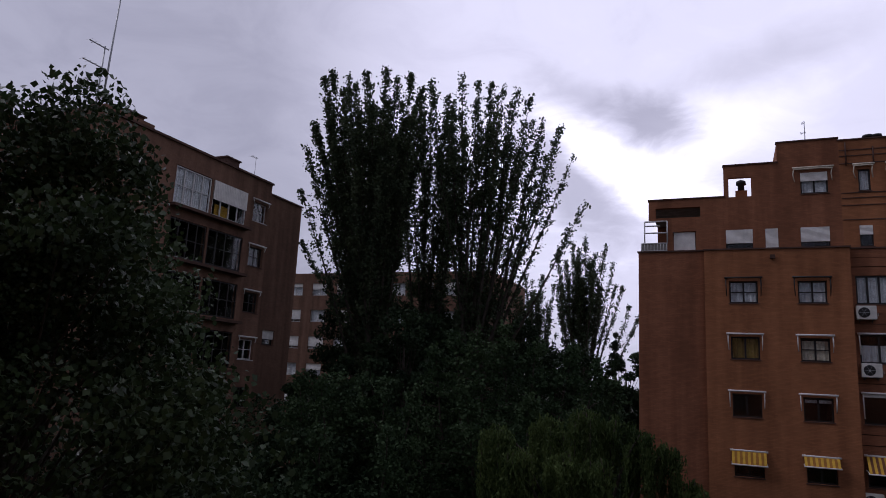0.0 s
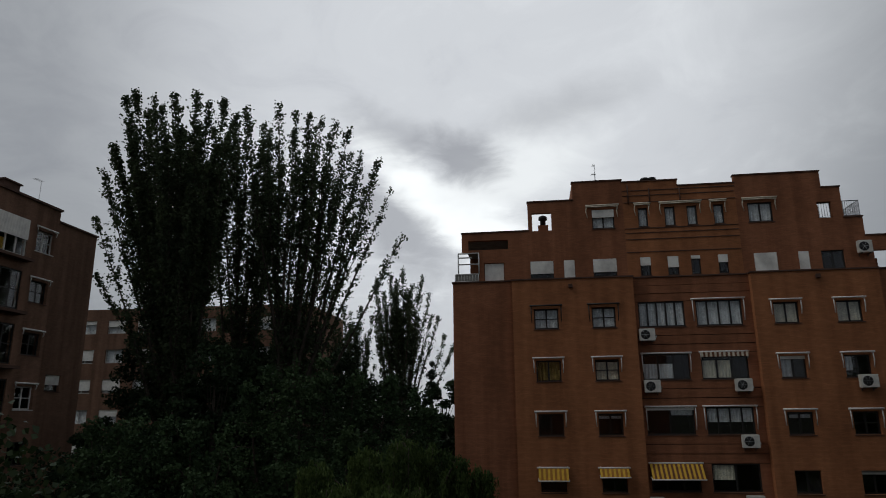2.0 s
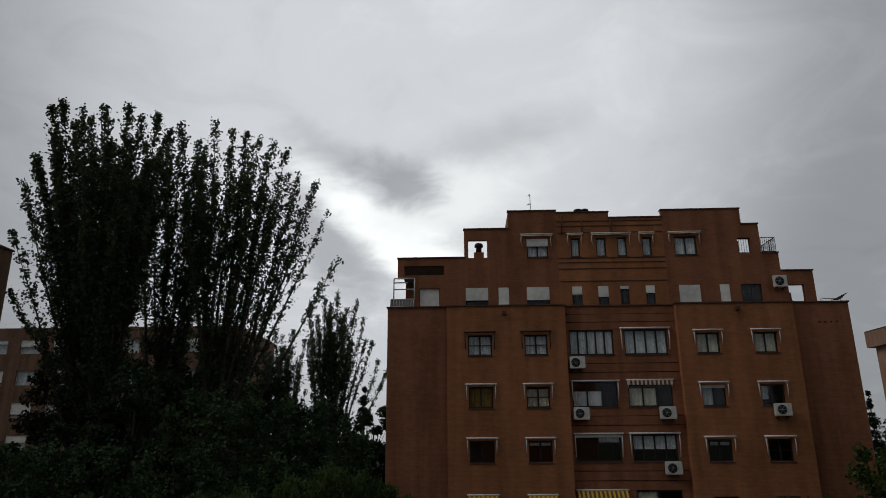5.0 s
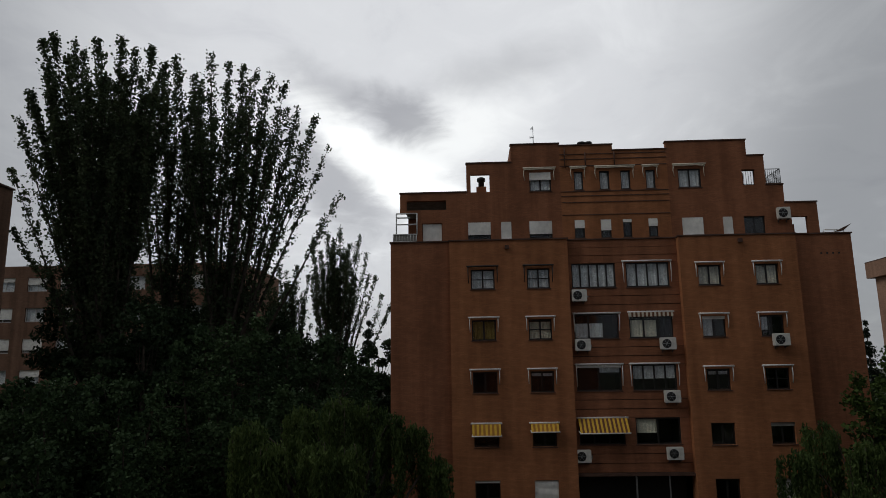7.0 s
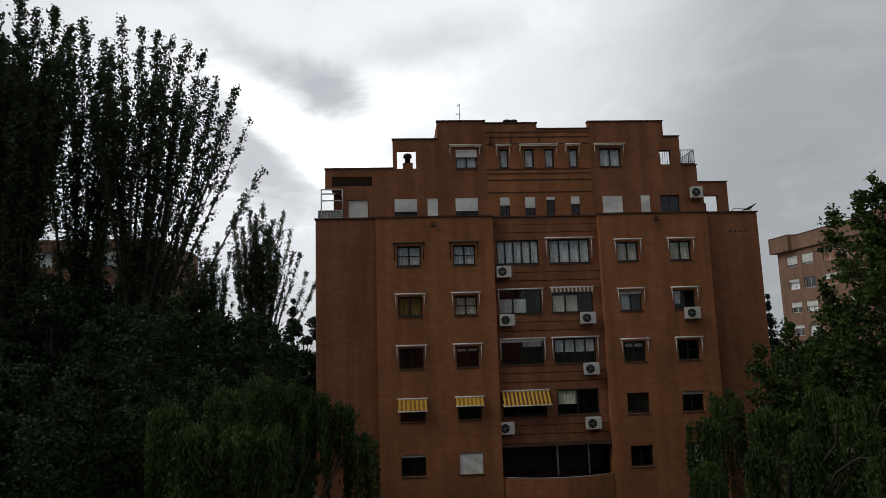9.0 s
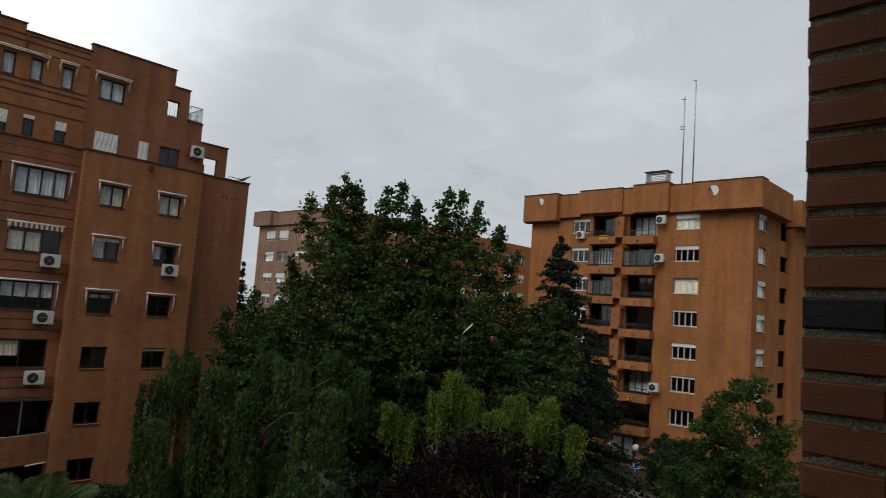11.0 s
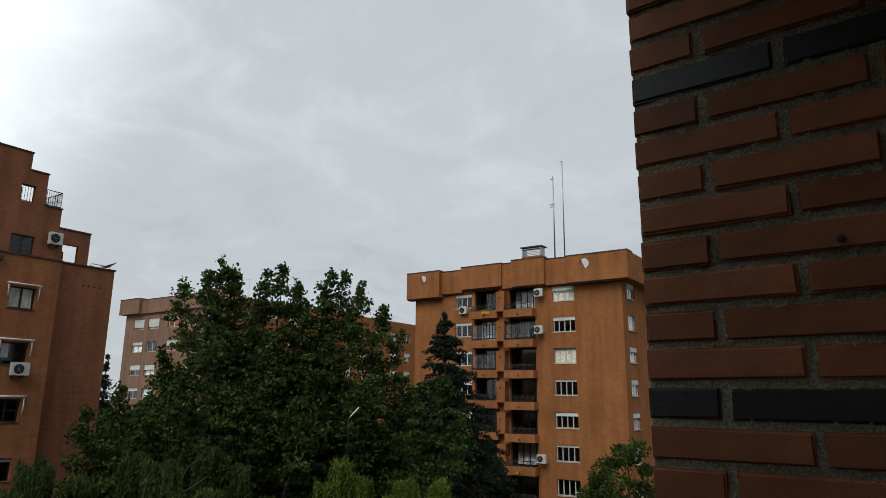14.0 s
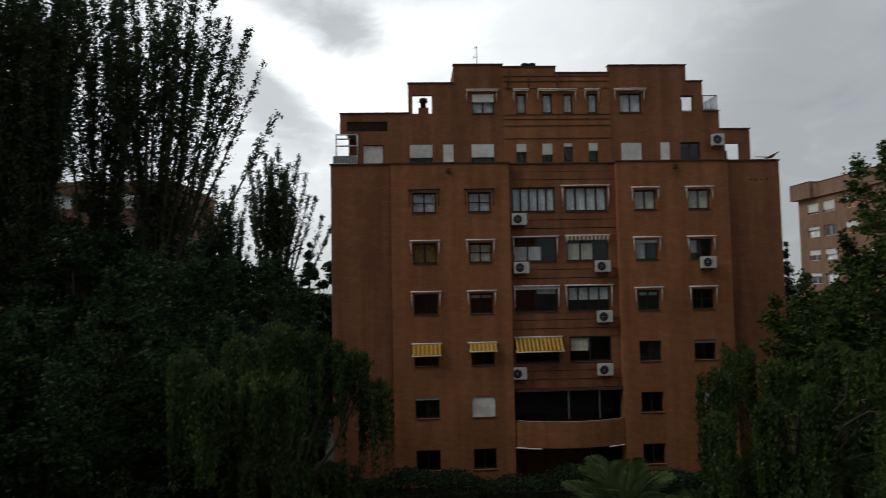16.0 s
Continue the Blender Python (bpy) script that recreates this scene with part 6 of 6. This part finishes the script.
willow(21.2, 18.2, 8.0, 2.8, LEAF_WILLOW_BRIGHT, "bright yellow-green weeping willow", 35,
       [(-2.4, 2.0, 8.3, 0.41), (-0.3, 0.6, 9.75, 0.41), (-1.3, 0.4, 9.0, 0.34), (0.2, 0.0, 9.1, 0.48), (1.8, -1.2, 8.9, 0.48), (2.6, -2.3, 8.9, 0.41), (2.9, -3.3, 7.9, 0.34), (-2.4, 0.8, 8.0, 0.34), (0.1, -1.4, 8.4, 0.41), (1.4, -2.4, 8.2, 0.41)], leaf=0.14, under=16, hang=(0.9, 2.3), bunches=11)
broadleaf(14.0, 10.6, 9.0, 4.2, LEAF_PLUM, "dark purple-leaved plum tree below the window", 36, leaves=46000, leaf=0.115, clumps=150, crown_from=0.2, category="plum tree")
layered_tree(*at_bearing(41.8, 37.8), 41.8, [(-4.8, 18.1, 0.5), (-3.5, 18.6, -0.5), (-2.8, 19.4, 0), (-2.0, 18.9, 0.6), (-0.3, 18.9, -0.5), (0.5, 19.3, 0.4), (1.3, 18.3, -0.4), (3.1, 19.1, 0), (3.9, 18.9, 0.6), (1.9, 16.8, -1), (5.1, 18.5, 0), (6.3, 17.1, -0.5), (7.2, 15.9, 0.5),
                                              (-5.5, 14.4, 0), (-5.8, 11.0, -1), (8.0, 12.6, 0), (-3.0, 15.5, -3.2), (0.0, 15.2, -3.6), (3.2, 15.0, -3.4), (-1.5, 12.0, -4.6), (2.0, 11.8, -4.8), (5.5, 13.0, -2.8), (-4.6, 12.4, -3.4), (-1.0, 15.5, 3.2), (3.0, 15.5, 3.2)],
             "large dense green tree with several leafy tops", 37, LEAF_OAK, leaf=0.19)
layered_tree(20.6, 32.5, 32, [(-2.4, 11.4, 0), (-1.0, 12.6, 0.5), (0.4, 12.2, -0.6), (1.8, 12.8, 0), (2.8, 11.6, 0.6), (0.0, 9.8, -2.0)], "green tree beside the end of the brick block", 38, LEAF_OAK, leaf=0.19, fork=2.5, reach=1.8)
layered_tree(31.0, 22.8, 53, [(-2.4, 11.6, 0), (-0.8, 13.4, 0.4), (0.6, 12.9, -0.5), (2.0, 13.2, 0.3), (2.9, 11.2, 0), (0.2, 10.2, -2.0)], "green tree before the conifer", 39, LEAF_OAK, leaf=0.19, fork=2.5, reach=1.7)
conifer(37.6, 24.9, 18.1, 6.2, "tall dark blue-green conifer by the street", 40, shape=0.78, whorls=52, per=62, leaf=0.24, droop=0.2)
broadleaf(40.0, 13.6, 10.5, 2.5, LEAF_LIGHT, "light open tree with visible dark branches", 41, leaves=9500, leaf=0.21, clumps=46, clump_r=0.24, crown_from=0.3)
broadleaf(38.6, 15.9, 5.0, 2.3, LEAF_OAK, "rounded green shrub beside the street", 42, leaves=9000, leaf=0.16, crown_from=0.05, category="shrub", name="shrub")
broadleaf(46.0, 19.0, 5.0, 2.4, LEAF_DARK, "dark shrub before the orange block", 43, leaves=8000, leaf=0.18, crown_from=0.05, category="shrub", name="shrub")
broadleaf(48.8, 22.0, 4.6, 2.2, LEAF_DARK, "dark shrub before the orange block", 44, leaves=8000, leaf=0.18, crown_from=0.05, category="shrub", name="shrub")
broadleaf(47.2, 14.5, 5.4, 2.4, LEAF_OAK, "green shrub across the street", 45, leaves=8000, leaf=0.18, crown_from=0.05, category="shrub", name="shrub")
broadleaf(50.0, 30.0, 9.0, 3.4, LEAF_DARK, "dark tree before the orange block", 46, leaves=14000, leaf=0.22)
broadleaf(44.0, 34.0, 11.5, 3.8, LEAF_OAK, "green tree behind the conifer", 47, leaves=16000, leaf=0.24)
broadleaf(30.0, 12.6, 4.2, 2.6, LEAF_DARK, "low dark shrub under the willow", 48, leaves=10000, leaf=0.14, crown_from=0.05, category="shrub", name="shrub")
conifer(39.5, 72.0, 19.2, 3.0, "far dark cedar beside the pale block", 49, whorls=50, droop=0.15, leaf=0.26, per=26)
conifer(42.5, 74.0, 17.0, 3.0, "far dark cedar beside the pale block", 50, whorls=46, droop=0.15, leaf=0.26, per=26)
broadleaf(33.0, 50.0, 13.5, 5.0, LEAF_OAK, "green tree behind the brick block", 51, leaves=14000, leaf=0.3)
for i, (sx, sy, sh, sr) in enumerate(((16.0, 17.0, 3.6, 2.6), (19.6, 13.4, 3.4, 2.6), (25.0, 21.5, 4.2, 2.8), (9.6, 17.0, 3.2, 2.6), (23.0, 11.0, 3.4, 2.6), (27.5, 16.5, 4.0, 2.8), (18.0, 21.5, 4.0, 2.6), (-1.0, 17.0, 3.2, 2.6), (-7.0, 16.0, 3.4, 2.8), (31.0, 18.8, 4.2, 2.4), (13.5, 28.0, 4.0, 2.6), (26.5, 25.5, 4.6, 2.8), (30.5, 28.0, 5.0, 2.8), (33.5, 24.5, 5.0, 2.6), (34.0, 31.5, 5.2, 2.8), (22.5, 27.5, 4.6, 2.8), (29.0, 33.5, 5.0, 2.8), (34.5, 20.5, 4.6, 2.2))):
    broadleaf(sx, sy, sh, sr, LEAF_DARK, "dense dark undergrowth shrub in the court", 70 + i, leaves=7000, leaf=0.17, crown_from=0.03, clumps=60, category="shrub", name="shrub", limbs=5)
hedge(-3.2, 17.0, 33.2, 2.0, 3.0, "dense clipped dark hedge along the foot of the block", 52)
palm(5.9, 19.4, 6.9, "palm with arching green fronds in the court", 53)

aerial(pose(0, 0, 0), 58.5, 70.0, FAR_H - 0.3, 4.6, "thin antenna on the roof of the far block", ((0.97, 0.4),))

# ---- street furniture ----
def parking_sign(x, y):
    s = thing("parking_sign", pose(x, y, 0.0, 0, 0, -63), "blue square parking sign on a steel pole", "sign")
    part("pole", tube(bmesh.new(), [(0, 0.03, 0), (0, 0.03, 3.0)], [0.035, 0.035], 8), M_STEEL, s)
    bm = boxes((-0.32, 0.32, -0.02, 0.0, 2.2, 2.95))
    part("plate", bm, M_BLUE, s)
    part("border", boxes((-0.29, 0.29, -0.024, -0.0205, 2.9, 2.92), (-0.29, 0.29, -0.024, -0.0205, 2.23, 2.25), (-0.29, -0.27, -0.024, -0.0205, 2.25, 2.9), (0.27, 0.29, -0.024, -0.0205, 2.25, 2.9)), M_WHITE, s)
    cu = bpy.data.curves.new("letter", "FONT")
    cu.body, cu.size, cu.align_x, cu.extrude = "P", 0.72, "CENTER", 0.002
    tmp = new("letter", cu)
    dg = bpy.context.evaluated_depsgraph_get()
    me = bpy.data.meshes.new_from_object(tmp.evaluated_get(dg))
    bpy.data.objects.remove(tmp)
    me.materials.clear()
    me.materials.append(M_WHITE)
    lt = new("letter", me)
    lt.parent = s
    lt.matrix_basis = pose(0, -0.026, 2.32, 90, 0, 0)


def globe_lamp(x, y, h=3.1):
    g = thing("street_lamp", pose(x, y, 0), "white globe street lamp on a slim dark post", "lamp", "globe lamps by the street")
    part("post", lathe(bmesh.new(), [(0.11, 0), (0.11, 0.3), (0.055, 0.4), (0.045, h - 0.3), (0.08, h - 0.24)], 12), M_IRON, g)
    bm = bmesh.new()
    bmesh.ops.create_uvsphere(bm, u_segments=16, v_segments=10, radius=0.27)
    for f in bm.faces:
        f.smooth = True
    bmesh.ops.translate(bm, vec=(0, 0, h), verts=bm.verts)
    part("globe", bm, M_GLOBE, g)


def tall_lamp(x, y, h, az):
    g = thing("street_lamp", pose(x, y, 0, 0, 0, az), "tall street lamp with a curved white arm among the leaves", "lamp")
    part("post", tube(bmesh.new(), [(0, 0, 0), (0, 0, h - 0.6), (0, 0, h)], [0.05, 0.03, 0.025], 8), M_BLACK, g)
    part("lantern", tube(bmesh.new(), [(0, 0, h - 0.02), (0.14, 0, h + 0.14), (0.3, 0, h + 0.31), (0.44, 0, h + 0.47)], [0.02, 0.03, 0.045, 0.02], 8), M_WHITE, g)


parking_sign(45.4, 22.9)
globe_lamp(48.2, 26.4)
globe_lamp(48.4, 24.4)
tall_lamp(23.2, 20.5, 11.3, -48.6)
for i in range(7):
    bo = thing("bollard", pose(44.8, 10.5 + i * 1.5, 0.17), "short dark iron bollard on the pavement edge", "bollard", "bollards along the street")
    part("post", lathe(bmesh.new(), [(0.06, 0), (0.055, 0.7), (0.075, 0.74), (0.05, 0.86), (0.01, 0.9)], 10), M_IRON, bo)

# ---- the camera's own block: loggia with the near brick wall ----
WALL_X, WALL_Y, WALL_TURN = 1.180, 0.391, -3.83
COURSE, JOINT, BRICK_L = 0.0627, 0.0128, 0.240


def build_loggia():
    z0 = EYE + 0.149
    own = thing("wall_right", pose(WALL_X, WALL_Y, 0, 0, 0, -90 + WALL_TURN), "red brick side wall with a black glazed course and rough mortar", "wall", kind="structure")
    # local x runs along the wall from its outer corner toward the house, local y into the wall
    n_lo, n_hi, length = -22, 22, 1.75
    zb, zt = z0 + n_lo * COURSE, z0 + n_hi * COURSE
    bm = bmesh.new()
    nx, nz = 190, 300
    grid = []
    for k in range(nz + 1):
        row = []
        for i in range(nx + 1):
            x, z = 0.001 + (length - 0.001) * i / nx, zb + (zt - zb) * k / nz
            row.append(bm.verts.new((x, 0.0075 + 0.0025 * noise.noise((x * 45, 1.3, z * 45)) + 0.0038 * noise.noise((x * 110, 4.3, z * 110)), z)))
        grid.append(row)
    for k in range(nz):
        for i in range(nx):
            bm.faces.new((grid[k][i], grid[k][i + 1], grid[k + 1][i + 1], grid[k + 1][i])).smooth = True
    part("mortar", bm, M_MORTAR, own, "rough grey mortar")
    part("wall_core", boxes((0.001, length, 0.03, 0.24, zb, zt)), M_MORTAR, own)
    meshes = {}

    def brick_mesh(ln, black, var):
        key = (round(ln, 3), black, var)
        if key not in meshes:
            bm = boxes((0, ln, 0, 0.1, 0, COURSE - JOINT))
            bmesh.ops.bevel(bm, geom=[e for e in bm.edges if all(v.co.y < 0.01 for v in e.verts)], offset=0.0042, segments=3, affect="EDGES")
            r2 = random.Random(var * 7 + int(ln * 1000))
            for v in bm.verts:
                v.co.x += r2.uniform(-0.0012, 0.0012)
                v.co.z += r2.uniform(-0.0010, 0.0010)
                v.co.y += r2.uniform(0, 0.0008)
            me = bpy.data.meshes.new("brick")
            bm.to_mesh(me)
            bm.free()
            me.materials.append(M_BRICK_BLACK if black else M_BRICK)
            meshes[key] = me
        return meshes[key]

    r3 = random.Random(8)
    for n in range(n_lo + 1, n_hi):
        zz = z0 + (n - 1) * COURSE + JOINT
        black = n % 9 == 0
        odd = n % 2 != 0
        x = 0.0
        first = True
        while x < length - 0.02:
            ln = (BRICK_L if odd else 0.115) if first else BRICK_L
            ln2 = min(ln, length - x)
            ob = new("brick", brick_mesh(ln2, black, r3.randrange(4)))
            ob.parent = own
            ob.location = (x + r3.uniform(-0.002, 0.002), r3.uniform(-0.002, 0.002), zz + r3.uniform(-0.0012, 0.0012))
            ob.rotation_euler = (r3.uniform(-0.006, 0.006), r3.uniform(-0.004, 0.004), r3.uniform(-0.005, 0.005))
            x += ln + 0.0145
            first = False
    for hx, hz in ((0.304, 3.44),):
        bm = lathe(bmesh.new(), [(0.006, 0), (0.006, 0.001), (0.004, 0.0012)], 10)
        bmesh.ops.transform(bm, matrix=pose(hx, -0.0035, z0 + hz * COURSE, 90, 0, 0), verts=bm.verts)
        part("drill_hole", bm, M_BLACK, own)
    # plain unseen shell of the loggia and of the block behind the camera
    def plain(name, lim, mat, label):
        tagged(mesh_object(name, boxes(lim), mat, None, label, "structure"), category=name.split("_")[0])
    plain("floor", (-0.75, 1.0, -1.5, 0.35, EYE - 1.62, EYE - 1.45), M_SLAB, "plain concrete loggia floor")
    # unseen slab added low overhead to darken the top of the brick wall
    plain("ceiling", (-0.75, 1.3, -1.5, 0.36, EYE + 1.0, EYE + 1.6), M_PLASTER, "plain unseen ceiling slab, set low to shade the brick wall")
    plain("wall_back", (-2.4, 1.3, -1.75, -1.5, EYE - 1.6, EYE + 1.6), M_PLASTER, "plain plaster wall behind the loggia")
    # unseen wall added close by so light falls off along the brick
    plain("wall_left", (-2.4, -0.75, -1.5, 0.36, EYE - 1.6, EYE + 1.6), M_RED_DARK, "plain unseen wall, set close to shade the brick wall")
    plain("wall_below", (-12, 14, -12, 0.33, 0.0, EYE - 1.63), M_RED_DARK, "plain brick front of the own block below")
    plain("wall_above", (-12, 14, -12, 0.33, EYE + 1.61, EYE + 9.0), M_RED_DARK, "plain brick front of the own block above")
    plain("wall_beside", (1.45, 14, -12, 0.30, EYE - 1.62, EYE + 1.6), M_RED_DARK, "plain brick front beside the loggia")
    plain("wall_beside_left", (-12, -2.41, -12, 0.33, EYE - 1.62, EYE + 1.6), M_RED_DARK, "plain brick front beside the loggia")


build_loggia()
